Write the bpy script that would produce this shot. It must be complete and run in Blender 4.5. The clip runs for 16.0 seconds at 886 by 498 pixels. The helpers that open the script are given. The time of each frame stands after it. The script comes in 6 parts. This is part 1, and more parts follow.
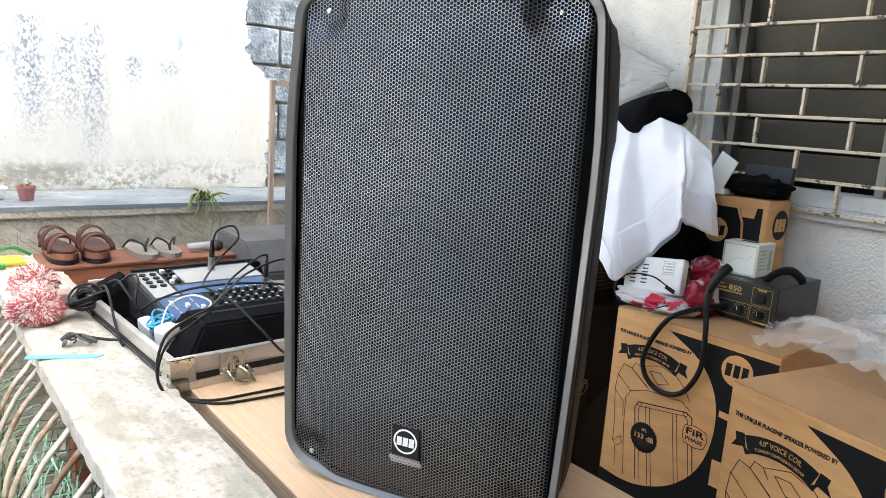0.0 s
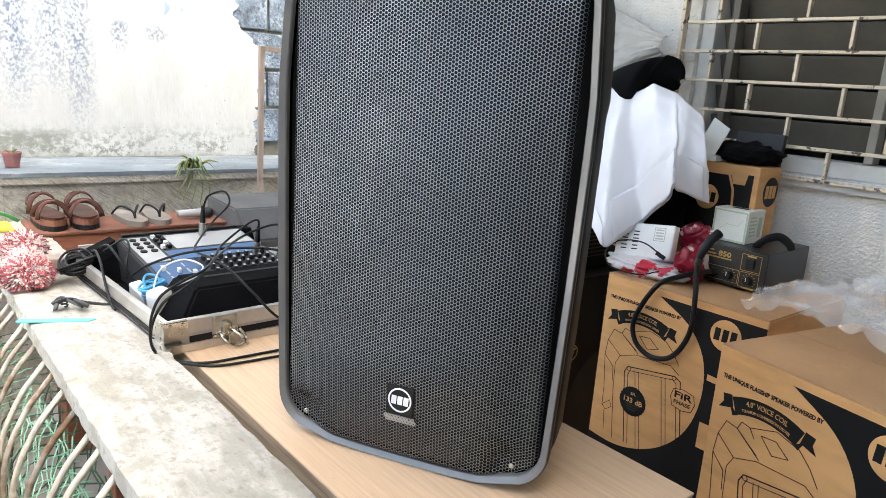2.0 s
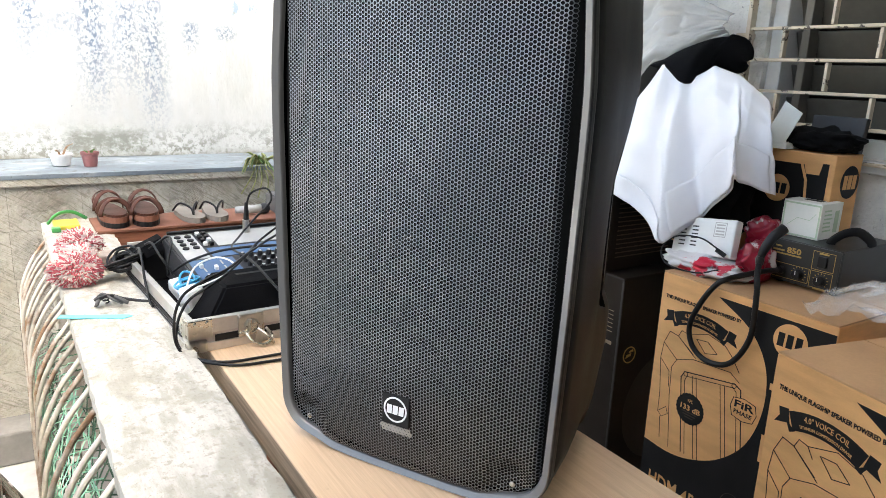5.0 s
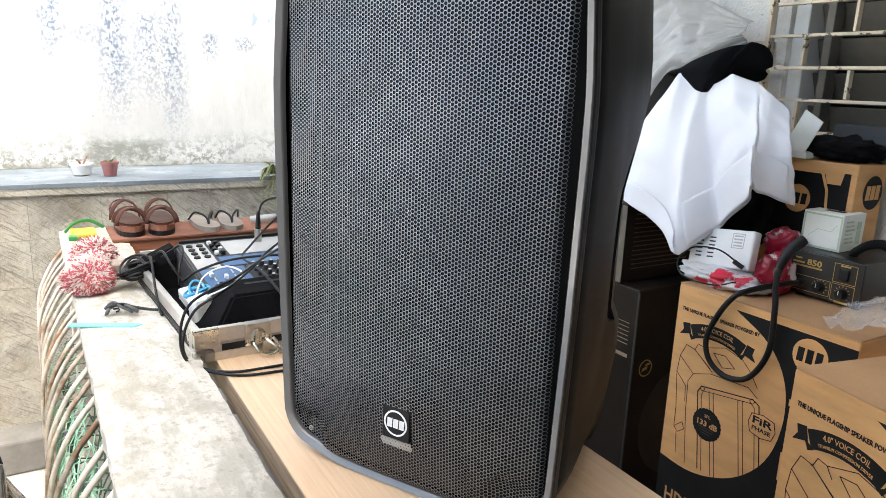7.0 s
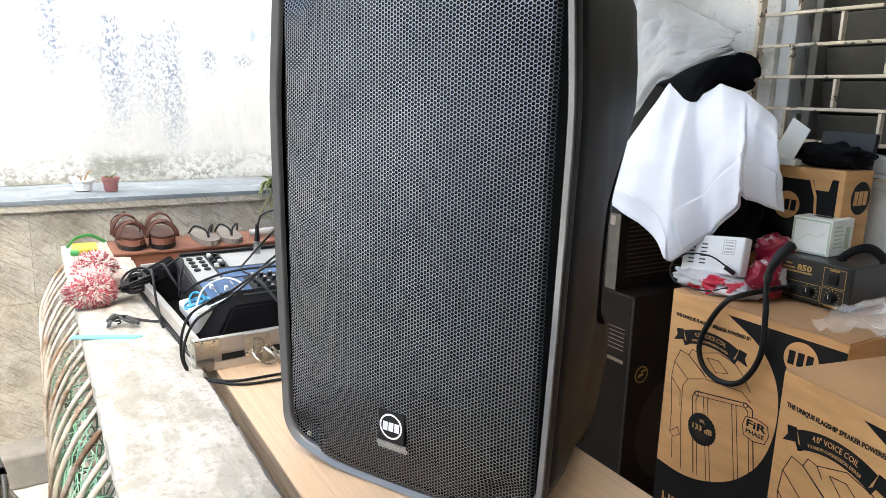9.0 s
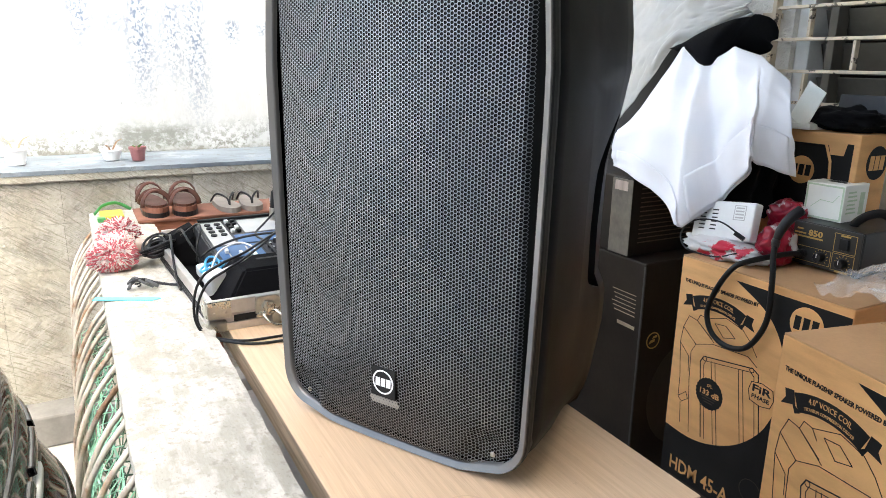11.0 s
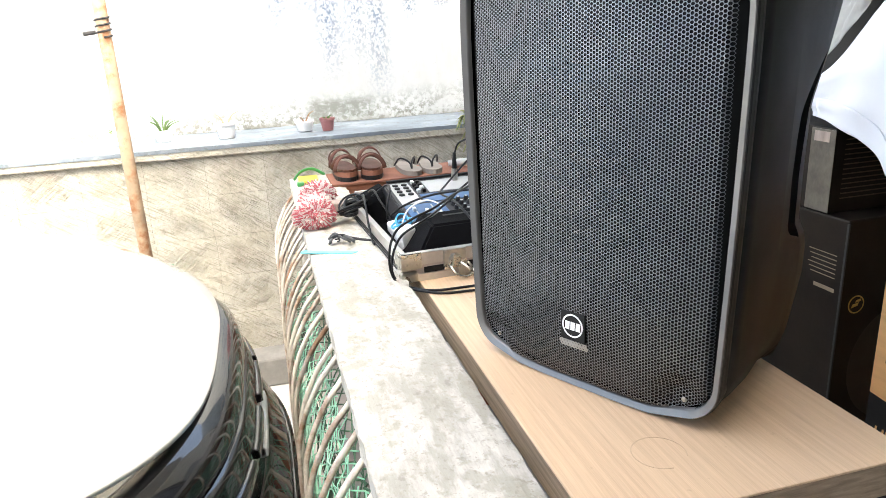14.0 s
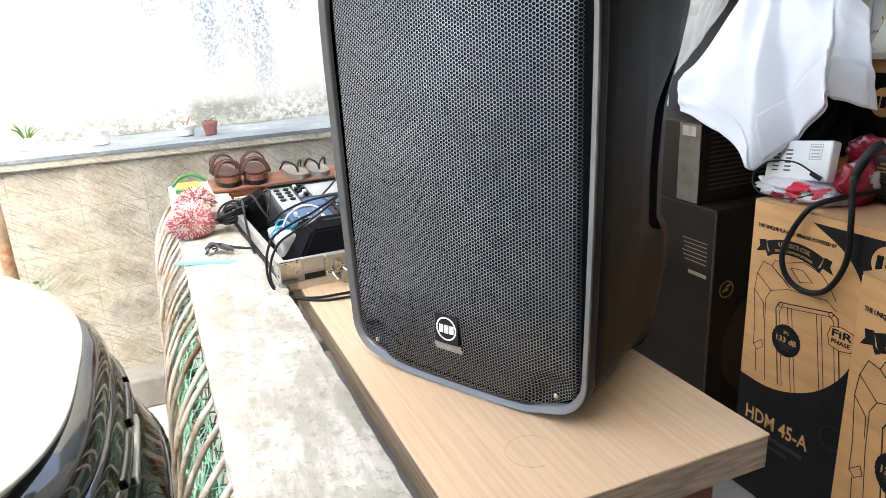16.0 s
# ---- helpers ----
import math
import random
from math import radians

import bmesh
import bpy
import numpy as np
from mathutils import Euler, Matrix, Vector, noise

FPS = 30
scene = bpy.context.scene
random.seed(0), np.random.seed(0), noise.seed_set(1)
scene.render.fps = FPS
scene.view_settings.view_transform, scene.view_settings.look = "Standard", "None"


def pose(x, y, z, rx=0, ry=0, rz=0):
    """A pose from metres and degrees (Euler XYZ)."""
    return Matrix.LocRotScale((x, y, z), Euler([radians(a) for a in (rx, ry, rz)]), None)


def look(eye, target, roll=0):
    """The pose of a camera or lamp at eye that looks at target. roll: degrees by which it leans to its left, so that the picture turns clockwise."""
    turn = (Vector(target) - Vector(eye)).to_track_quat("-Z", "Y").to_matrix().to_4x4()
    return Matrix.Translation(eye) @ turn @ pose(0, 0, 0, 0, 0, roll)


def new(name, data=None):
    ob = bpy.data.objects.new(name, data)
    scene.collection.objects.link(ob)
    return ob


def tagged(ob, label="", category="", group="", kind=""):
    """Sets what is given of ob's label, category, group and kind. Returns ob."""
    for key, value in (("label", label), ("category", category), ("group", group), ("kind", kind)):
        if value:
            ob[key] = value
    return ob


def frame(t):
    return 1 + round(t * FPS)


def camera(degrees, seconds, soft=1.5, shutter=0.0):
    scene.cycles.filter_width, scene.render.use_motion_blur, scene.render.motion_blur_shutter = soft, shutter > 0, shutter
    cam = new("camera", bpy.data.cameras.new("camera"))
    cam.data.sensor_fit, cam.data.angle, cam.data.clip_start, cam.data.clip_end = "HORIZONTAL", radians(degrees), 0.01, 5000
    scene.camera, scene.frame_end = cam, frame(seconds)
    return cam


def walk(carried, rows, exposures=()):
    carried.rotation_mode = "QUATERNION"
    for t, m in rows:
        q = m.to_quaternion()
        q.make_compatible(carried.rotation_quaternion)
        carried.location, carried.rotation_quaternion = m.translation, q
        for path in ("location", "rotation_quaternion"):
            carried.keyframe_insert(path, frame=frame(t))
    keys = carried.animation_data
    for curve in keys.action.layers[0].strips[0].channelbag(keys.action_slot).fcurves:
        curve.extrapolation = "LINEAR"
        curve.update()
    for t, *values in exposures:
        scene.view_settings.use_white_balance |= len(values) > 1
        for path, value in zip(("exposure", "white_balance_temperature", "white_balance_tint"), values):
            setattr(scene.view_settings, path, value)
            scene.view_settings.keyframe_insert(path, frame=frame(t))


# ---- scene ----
cam = camera(65.2, 16.0, soft=0.6)
PATH = [
    (0, (0.742, -0.568, 1.321), (-0.778, 0.675, 0.939), 3.9),
    (0.5, (0.738, -0.568, 1.314), (-0.754, 0.707, 0.93), 5.0),
    (1, (0.746, -0.576, 1.306), (-0.741, 0.708, 0.93), 5.1),
    (1.5, (0.745, -0.574, 1.308), (-0.73, 0.71, 0.889), 4.4),
    (2, (0.742, -0.575, 1.304), (-0.743, 0.685, 0.846), 4.2),
    (2.5, (0.74, -0.575, 1.302), (-0.753, 0.67, 0.835), 4.2),
    (3, (0.739, -0.576, 1.296), (-0.768, 0.65, 0.821), 4.1),
    (3.5, (0.74, -0.553, 1.294), (-0.775, 0.654, 0.798), 3.2),
    (4, (0.754, -0.511, 1.31), (-0.795, 0.647, 0.801), 1.2),
    (4.2, (0.757, -0.492, 1.311), (-0.819, 0.629, 0.804), 1.9),
    (6.5, (0.768, -0.399, 1.3), (-0.898, 0.597, 0.818), 1.8),
    (7, (0.762, -0.403, 1.305), (-0.906, 0.597, 0.836), 2.2),
    (7.5, (0.761, -0.407, 1.301), (-0.909, 0.595, 0.848), 1.9),
    (8, (0.771, -0.411, 1.306), (-0.898, 0.585, 0.836), 1.7),
    (8.5, (0.783, -0.412, 1.306), (-0.895, 0.582, 0.863), 1.8),
    (9, (0.793, -0.408, 1.305), (-0.883, 0.594, 0.871), 1.5),
    (9.2, (0.794, -0.4, 1.304), (-0.873, 0.612, 0.86), 1.1),
    (11.3, (0.855, -0.37, 1.301), (-0.858, 0.525, 0.784), 0.7),
    (11.5, (0.859, -0.378, 1.301), (-0.871, 0.495, 0.805), 0.3),
    (12, (0.865, -0.436, 1.293), (-0.916, 0.381, 0.89), -0.6),
    (12.5, (0.881, -0.412, 1.287), (-0.911, 0.268, 0.713), -0.4),
    (13, (0.875, -0.413, 1.276), (-0.958, 0.09, 0.654), -1.7),
    (13.5, (0.879, -0.422, 1.282), (-0.963, 0.041, 0.655), -2.4),
    (14, (0.879, -0.422, 1.285), (-0.973, 0.037, 0.687), -3.1),
    (14.5, (0.885, -0.423, 1.293), (-0.958, 0.023, 0.659), -4.1),
    (15, (0.883, -0.394, 1.283), (-0.911, 0.184, 0.613), -3.5),
    (15.5, (0.874, -0.375, 1.284), (-0.899, 0.287, 0.639), -2.5),
    (16, (0.872, -0.363, 1.282), (-0.893, 0.351, 0.669), -3.1),
]
walk(cam, [(t, look(eye, target, roll)) for t, eye, target, roll in PATH], exposures=((0, 3.05, 6900, 4), (9, 3.10, 6900, 4), (11.5, 3.22, 6900, 4), (16, 3.20, 6900, 4)))

# ---------------------------------------------------------------- world and light
SUN_ELEV, SUN_ROT = radians(63), radians(76)
world = bpy.data.worlds.new("sky")
scene.world = world
world.use_nodes = True
wn, wl = world.node_tree.nodes, world.node_tree.links
sky = wn.new("ShaderNodeTexSky")
sky.sky_type, sky.sun_disc = "NISHITA", False
sky.sun_elevation, sky.sun_rotation = SUN_ELEV, SUN_ROT
sky.air_density, sky.dust_density, sky.ozone_density = 1.0, 7.0, 0.6
bg = wn["Background"]
bg.inputs["Strength"].default_value = 0.15
wl.new(sky.outputs["Color"], bg.inputs["Color"])
sun = new("sun", bpy.data.lights.new("sun", "SUN"))
sun.data.energy, sun.data.angle, sun.data.color = 0.55, radians(18), (1.0, 0.97, 0.92)
sun.matrix_world = look((2.0, 1.0, 9.0), (-2.0, 0.0, 1.0))

# ---------------------------------------------------------------- materials
MATS = {}


def mat(name, col, rough=0.6, metal=0.0, vary=0.15, scale=8.0, fine=90.0, bump=0.15, col2=None, stain=0.0,
        stretch=(1, 1, 1), spec=0.5, alpha=1.0, trans=0.0, world=False, rand=0.0, dist=0.002, stain_col=None, stain_scale=3.0, coat=0.0, stain_lo=0.5, stain_soft=0.15):
    """Two-scale procedural surface: broad tone, fine grain with relief, optional stains and piece-to-piece change."""
    if name in MATS:
        return MATS[name]
    m = bpy.data.materials.new(name)
    m.use_nodes = True
    n, l = m.node_tree.nodes, m.node_tree.links
    b = n["Principled BSDF"]
    tc = n.new("ShaderNodeTexCoord")
    mp = n.new("ShaderNodeMapping")
    mp.inputs["Scale"].default_value = stretch
    l.new(n.new("ShaderNodeNewGeometry").outputs["Position"] if world else tc.outputs["Object"], mp.inputs["Vector"])
    n1, n2 = n.new("ShaderNodeTexNoise"), n.new("ShaderNodeTexNoise")
    n1.inputs["Scale"].default_value, n1.inputs["Detail"].default_value = scale, 5
    n2.inputs["Scale"].default_value, n2.inputs["Detail"].default_value = fine, 3
    l.new(mp.outputs["Vector"], n1.inputs["Vector"])
    l.new(mp.outputs["Vector"], n2.inputs["Vector"])
    c2 = col2 or tuple(min(1, c * (1 - 2 * vary)) for c in col)
    mix = n.new("ShaderNodeMix")
    mix.data_type = "RGBA"
    mix.inputs[6].default_value, mix.inputs[7].default_value = (*col, 1), (*c2, 1)
    ramp = n.new("ShaderNodeMapRange")
    ramp.inputs[1].default_value, ramp.inputs[2].default_value = 0.35, 0.65
    l.new(n1.outputs["Fac"], ramp.inputs[0])
    l.new(ramp.outputs[0], mix.inputs[0])
    out = mix.outputs[2]
    g = n.new("ShaderNodeMix")
    g.data_type, g.blend_type = "RGBA", "MULTIPLY"
    g.inputs[0].default_value = 1.0
    gr = n.new("ShaderNodeMapRange")
    gr.inputs[3].default_value, gr.inputs[4].default_value = 1 - vary, 1 + vary
    l.new(n2.outputs["Fac"], gr.inputs[0])
    l.new(out, g.inputs[6])
    l.new(gr.outputs[0], g.inputs[7])
    out = g.outputs[2]
    if stain > 0:
        n3 = n.new("ShaderNodeTexNoise")
        n3.inputs["Scale"].default_value, n3.inputs["Detail"].default_value, n3.inputs["Roughness"].default_value = stain_scale, 8, 0.65
        l.new(mp.outputs["Vector"], n3.inputs["Vector"])
        r3 = n.new("ShaderNodeMapRange")
        r3.inputs[1].default_value, r3.inputs[2].default_value, r3.inputs[4].default_value = stain_lo, stain_lo + stain_soft, stain
        l.new(n3.outputs["Fac"], r3.inputs[0])
        s = n.new("ShaderNodeMix")
        s.data_type = "RGBA"
        s.inputs[7].default_value = (*(stain_col or tuple(c * 0.45 for c in col)), 1)
        l.new(r3.outputs[0], s.inputs[0])
        l.new(out, s.inputs[6])
        out = s.outputs[2]
    if rand > 0:
        oi = n.new("ShaderNodeObjectInfo")
        rr = n.new("ShaderNodeMapRange")
        rr.inputs[3].default_value, rr.inputs[4].default_value = 1 - rand, 1 + rand
        l.new(oi.outputs["Random"], rr.inputs[0])
        s = n.new("ShaderNodeMix")
        s.data_type, s.blend_type = "RGBA", "MULTIPLY"
        s.inputs[0].default_value = 1.0
        l.new(out, s.inputs[6])
        l.new(rr.outputs[0], s.inputs[7])
        out = s.outputs[2]
    l.new(out, b.inputs["Base Color"])
    rg = n.new("ShaderNodeMapRange")
    rg.inputs[3].default_value, rg.inputs[4].default_value = max(0.02, rough - 0.08), min(1, rough + 0.08)
    l.new(n1.outputs["Fac"], rg.inputs[0])
    l.new(rg.outputs[0], b.inputs["Roughness"])
    b.inputs["Metallic"].default_value = metal
    b.inputs["Specular IOR Level"].default_value = spec
    b.inputs["Alpha"].default_value = alpha
    b.inputs["Transmission Weight"].default_value = trans
    b.inputs["Coat Weight"].default_value = coat
    if bump > 0:
        bp = n.new("ShaderNodeBump")
        bp.inputs["Strength"].default_value, bp.inputs["Distance"].default_value = bump, dist
        l.new(n2.outputs["Fac"], bp.inputs["Height"])
        l.new(bp.outputs["Normal"], b.inputs["Normal"])
    MATS[name] = m
    return m


PLASTER = mat("white_plaster", (0.475, 0.495, 0.505), 0.85, vary=0.07, scale=5, fine=45, bump=0.6, dist=0.006, stain=0.6,
              stain_col=(0.42, 0.46, 0.50), stain_scale=5.0, stretch=(1, 1, 0.5), stain_lo=0.58)
WALLPAINT = mat("grey_white_paint", (0.84, 0.805, 0.735), 0.8, vary=0.06, scale=4, fine=120, bump=0.9, dist=0.006, stain=0.3,
                stain_col=(0.45, 0.45, 0.43), stain_scale=5)
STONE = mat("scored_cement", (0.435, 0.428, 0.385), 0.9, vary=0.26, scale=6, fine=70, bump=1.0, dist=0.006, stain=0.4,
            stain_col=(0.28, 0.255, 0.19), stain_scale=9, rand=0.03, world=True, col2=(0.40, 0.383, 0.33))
SILL = mat("sill_cement", (0.185, 0.225, 0.27), 0.75, vary=0.18, scale=5, fine=60, bump=0.5, stain=0.5, stain_col=(0.44, 0.47, 0.49), stain_scale=9, stain_lo=0.56, stretch=(1, 0.5, 1))
BLOCK = mat("hollow_block", (0.17, 0.225, 0.30), 0.9, vary=0.28, scale=14, fine=70, bump=1.0, dist=0.012, stain=0.7, stain_col=(0.28, 0.345, 0.42), stain_scale=9, rand=0.15, world=True)
MORTAR = mat("mortar", (0.20, 0.19, 0.16), 0.95, vary=0.2, bump=0.6)
CEMENT = mat("ledge_cement", (0.60, 0.570, 0.505), 0.8, vary=0.12, scale=6, fine=110, bump=0.22, dist=0.003, stain=0.72,
             stain_col=(0.33, 0.31, 0.255), stain_scale=11, stretch=(0.7, 2.0, 1), stain_lo=0.47, stain_soft=0.11)
GROUND = mat("driveway_concrete", (0.45, 0.44, 0.42), 0.85, vary=0.12, scale=3, fine=50, bump=0.4, stain=0.5, stain_col=(0.24, 0.23, 0.22))
FLOOR = mat("porch_floor", (0.30, 0.28, 0.26), 0.6, vary=0.12, scale=3, fine=60, bump=0.2)
ROOF = mat("porch_ceiling", (0.74, 0.73, 0.70), 0.8, vary=0.08, scale=3, fine=30, bump=0.1)
WOOD = mat("plywood", (0.70, 0.50, 0.325), 0.5, vary=0.17, scale=13, fine=75, bump=0.12, dist=0.001, stretch=(0.25, 12, 12), col2=(0.62, 0.43, 0.275))
WOODEDGE = mat("plywood_edge", (0.47, 0.35, 0.245), 0.7, vary=0.2, scale=6, fine=60, bump=0.3, stretch=(1, 3, 30))
REDWOOD = mat("red_brown_timber", (0.34, 0.135, 0.08), 0.6, spec=0.25, vary=0.2, scale=5, fine=50, bump=0.2, stretch=(9, 1, 9))
PLASTIC = mat("black_cabinet_plastic", (0.0065, 0.0068, 0.0068), 0.5, spec=0.22, vary=0.1, scale=10, fine=700, bump=0.25, dist=0.0006)
RIM = mat("grey_rim_plastic", (0.125, 0.124, 0.124), 0.22, metal=0.0, spec=0.8, vary=0.03, scale=10, fine=500, bump=0.0)
GRILLE = mat("grille_steel", (0.225, 0.240, 0.265), 0.31, metal=0.9, vary=0.06, scale=14, fine=300, bump=0.0)
# Near-zero black: the deep shade behind the grille is put into the colour.
HOLESHADE = mat("grille_foam", (0.0004, 0.0004, 0.0005), 0.95, spec=0.0, vary=0.2, fine=400, bump=0.0)
CARD = mat("cardboard", (0.75, 0.415, 0.17), 0.75, vary=0.07, scale=6, fine=160, bump=0.12, stretch=(1, 1, 5), stain=0.18)
CARDTOP = mat("cardboard_top", (0.56, 0.33, 0.165), 0.75, vary=0.08, scale=5, fine=140, bump=0.15, stain=0.25)
INK = mat("black_print", (0.010, 0.010, 0.011), 0.55, spec=0.25, vary=0.15, scale=8, fine=150, bump=0.08)
INKGREY = mat("pale_print", (0.45, 0.44, 0.41), 0.6, vary=0.1, bump=0.0)
BLACKCARD = mat("black_carton", (0.021, 0.0155, 0.0115), 0.45, spec=0.22, vary=0.25, scale=5, fine=80, bump=0.1, stain=0.25, stain_col=(0.025, 0.02, 0.018))
BROWNPRINT = mat("brown_print", (0.035, 0.022, 0.015), 0.5, vary=0.2, bump=0.05)
SCUFF = mat("scuffed_wrap", (0.15, 0.132, 0.105), 0.32, vary=0.2, scale=14, fine=60, bump=0.4, dist=0.004, stain=0.5, stain_col=(0.07, 0.06, 0.05), stain_scale=18)
PALEPRINT = mat("tan_print", (0.30, 0.23, 0.16), 0.5, vary=0.15, bump=0.0)
DIMPRINT = mat("dim_print", (0.14, 0.095, 0.065), 0.5, vary=0.15, bump=0.0)
KERB = mat("kerb_cement", (0.24, 0.235, 0.225), 0.85, vary=0.15, scale=5, fine=60, bump=0.4, stain=0.4)
PALEWOOD = mat("weathered_batten", (0.42, 0.335, 0.285), 0.75, vary=0.15, scale=6, fine=60, bump=0.3, stretch=(8, 8, 1))
# Grey of the added east wall, kept low to limit bounced light.
EASTPAINT = mat("east_blocker_grey", (0.27, 0.265, 0.255), 0.8, vary=0.08, scale=4, fine=90, bump=0.3)
KNOB = mat("dark_knob", (0.025, 0.025, 0.028), 0.45, spec=0.3, vary=0.1, bump=0.0)
RINGSTAIN = mat("cup_stain", (0.64, 0.455, 0.295), 0.5, vary=0.06, scale=30, fine=90, bump=0.0)
GOLD = mat("gold_print", (0.5, 0.33, 0.10), 0.4, metal=0.3, vary=0.1, bump=0.0)
ALU = mat("case_aluminium", (0.62, 0.60, 0.58), 0.34, metal=0.8, vary=0.1, scale=9, fine=120, bump=0.1, stain=0.2)
LAM = mat("case_laminate", (0.52, 0.46, 0.44), 0.5, vary=0.1, scale=8, fine=120, bump=0.1)
STEEL = mat("zinc_steel", (0.6, 0.58, 0.52), 0.28, metal=1.0, vary=0.15, scale=20, fine=120, bump=0.1)
BLACKFOAM = mat("case_lining", (0.006, 0.006, 0.007), 0.9, spec=0.08, vary=0.2, fine=300, bump=0.3)
MIXGREY = mat("mixer_panel_grey", (0.44, 0.44, 0.43), 0.5, vary=0.06, bump=0.05)
MIXBLUE = mat("mixer_panel_blue", (0.04, 0.12, 0.27), 0.45, vary=0.08, bump=0.05)
RUBBER = mat("black_rubber", (0.010, 0.010, 0.011), 0.45, spec=0.3, vary=0.15, scale=30, fine=300, bump=0.1)
BLUEPLASTIC = mat("blue_plastic", (0.05, 0.36, 0.62), 0.35, vary=0.08, bump=0.0)
WHITEPLASTIC = mat("white_plastic", (0.75, 0.76, 0.76), 0.4, vary=0.05, bump=0.05)
TURQ = mat("pale_blue_strip", (0.17, 0.62, 0.68), 0.45, vary=0.06, bump=0.05)
YARNRED = mat("red_yarn", (0.62, 0.16, 0.19), 0.9, vary=0.2, fine=300, bump=0.3, rand=0.3)
YARNWHITE = mat("white_yarn", (0.80, 0.70, 0.67), 0.9, vary=0.1, fine=300, bump=0.3)
LEATHER = mat("brown_leather", (0.085, 0.028, 0.016), 0.45, spec=0.25, vary=0.2, scale=14, fine=160, bump=0.25)
SOLE = mat("sandal_sole", (0.27, 0.12, 0.08), 0.75, spec=0.2, vary=0.15, fine=200, bump=0.2)
FLIP = mat("grey_rubber_sole", (0.27, 0.235, 0.20), 0.8, vary=0.12, fine=200, bump=0.2)
CASEGREY = mat("grey_vinyl_case", (0.12, 0.12, 0.12), 0.5, spec=0.3, vary=0.12, scale=8, fine=150, bump=0.2)
GREYVINYL = mat("dark_grey_vinyl", (0.042, 0.042, 0.045), 0.5, spec=0.3, vary=0.12, scale=8, fine=150, bump=0.2)
BAR = mat("bellied_bar_paint", (0.68, 0.62, 0.53), 0.75, vary=0.15, scale=9, fine=70, bump=0.8, stain=0.95, stain_col=(0.24, 0.13, 0.065), stain_scale=9, rand=0.2, stain_lo=0.48, world=True)
NET = mat("green_net", (0.30, 0.66, 0.44), 0.45, vary=0.2, bump=0.0)
NETDARK = mat("dark_backing_net", (0.05, 0.15, 0.07), 0.6, vary=0.3, bump=0.0)
LEAF = mat("leaf_green", (0.09, 0.17, 0.04), 0.5, vary=0.2, fine=80, bump=0.1)
LEAFTEAL = mat("leaf_teal", (0.14, 0.34, 0.22), 0.5, vary=0.2, fine=80, bump=0.1)
LEAFPALE = mat("leaf_pale", (0.30, 0.33, 0.12), 0.5, vary=0.2, fine=80, bump=0.1)
RUST = mat("rusty_pipe", (0.43, 0.32, 0.22), 0.75, vary=0.15, scale=9, fine=80, bump=0.5, stain=0.9, stain_col=(0.26, 0.10, 0.035), stain_scale=12, stain_lo=0.48)
GRILLPAINT = mat("window_bar_paint", (0.70, 0.59, 0.44), 0.6, vary=0.08, scale=12, fine=90, bump=0.3, stain=0.95, stain_col=(0.06, 0.04, 0.028), stain_scale=26, stain_lo=0.565, stain_soft=0.03)
WINWHITE = mat("window_frame_white", (0.72, 0.72, 0.70), 0.5, vary=0.05, fine=100, bump=0.1, stain=0.3)
# Dark base colour stands for the lack of light inside the room.
ROOMDARK = mat("room_shade", (0.05, 0.045, 0.04), 0.9, vary=0.2, bump=0.0)
SLAT = mat("louvre_slat", (0.115, 0.104, 0.084), 0.35, vary=0.15, scale=5, fine=60, bump=0.1)
CURTAIN = mat("curtain_cloth", (0.35, 0.33, 0.29), 0.9, vary=0.1, fine=200, bump=0.2)
CLOTH = mat("white_cloth", (0.80, 0.81, 0.85), 0.9, vary=0.03, scale=4, fine=500, bump=0.15, dist=0.001)
FELT = mat("black_felt", (0.006, 0.006, 0.007), 0.95, spec=0.08, vary=0.2, fine=400, bump=0.4)
BAGBLACK = mat("black_fabric", (0.009, 0.0085, 0.009), 0.85, spec=0.1, vary=0.3, scale=12, fine=300, bump=0.4)
FILM = mat("plastic_film", (0.86, 0.86, 0.85), 0.14, vary=0.05, scale=8, fine=40, bump=0.5, dist=0.006, trans=0.0, alpha=0.28, coat=1.0)
FILMGREY = mat("grey_plastic_film", (0.50, 0.50, 0.48), 0.3, vary=0.08, scale=8, fine=40, bump=0.4, dist=0.006, alpha=0.85)
REDBAG = mat("red_white_bag", (0.62, 0.61, 0.62), 0.3, vary=0.05, scale=9, fine=40, bump=0.4, dist=0.005, stain=1.0, stain_col=(0.52, 0.004, 0.035), stain_scale=9, stain_lo=0.55, stain_soft=0.03)
REDFILM = mat("crimson_bag", (0.62, 0.60, 0.61), 0.3, vary=0.05, scale=9, fine=40, bump=0.4, dist=0.005, stain=1.0, stain_col=(0.27, 0.004, 0.022), stain_scale=9, stain_lo=0.43, stain_soft=0.03)
STATION = mat("station_black_paint", (0.018, 0.019, 0.019), 0.35, vary=0.12, scale=10, fine=300, bump=0.15, dist=0.0006)
WHITECARD = mat("white_carton", (0.86, 0.88, 0.82), 0.55, vary=0.04, bump=0.05)
GREENPRINT = mat("green_print", (0.55, 0.68, 0.50), 0.55, vary=0.1, bump=0.0)
POTWHITE = mat("white_pot", (0.74, 0.75, 0.75), 0.4, vary=0.05, bump=0.05)
POTRED = mat("pink_pot", (0.30, 0.125, 0.125), 0.5, vary=0.1, bump=0.1)
CARWHITE = mat("white_car_paint", (0.82, 0.82, 0.82), 0.12, vary=0.01, bump=0.0, coat=1.0)
CARBLACK = mat("gloss_black_trim", (0.008, 0.008, 0.009), 0.10, vary=0.05, bump=0.0, spec=0.5, coat=0.6)
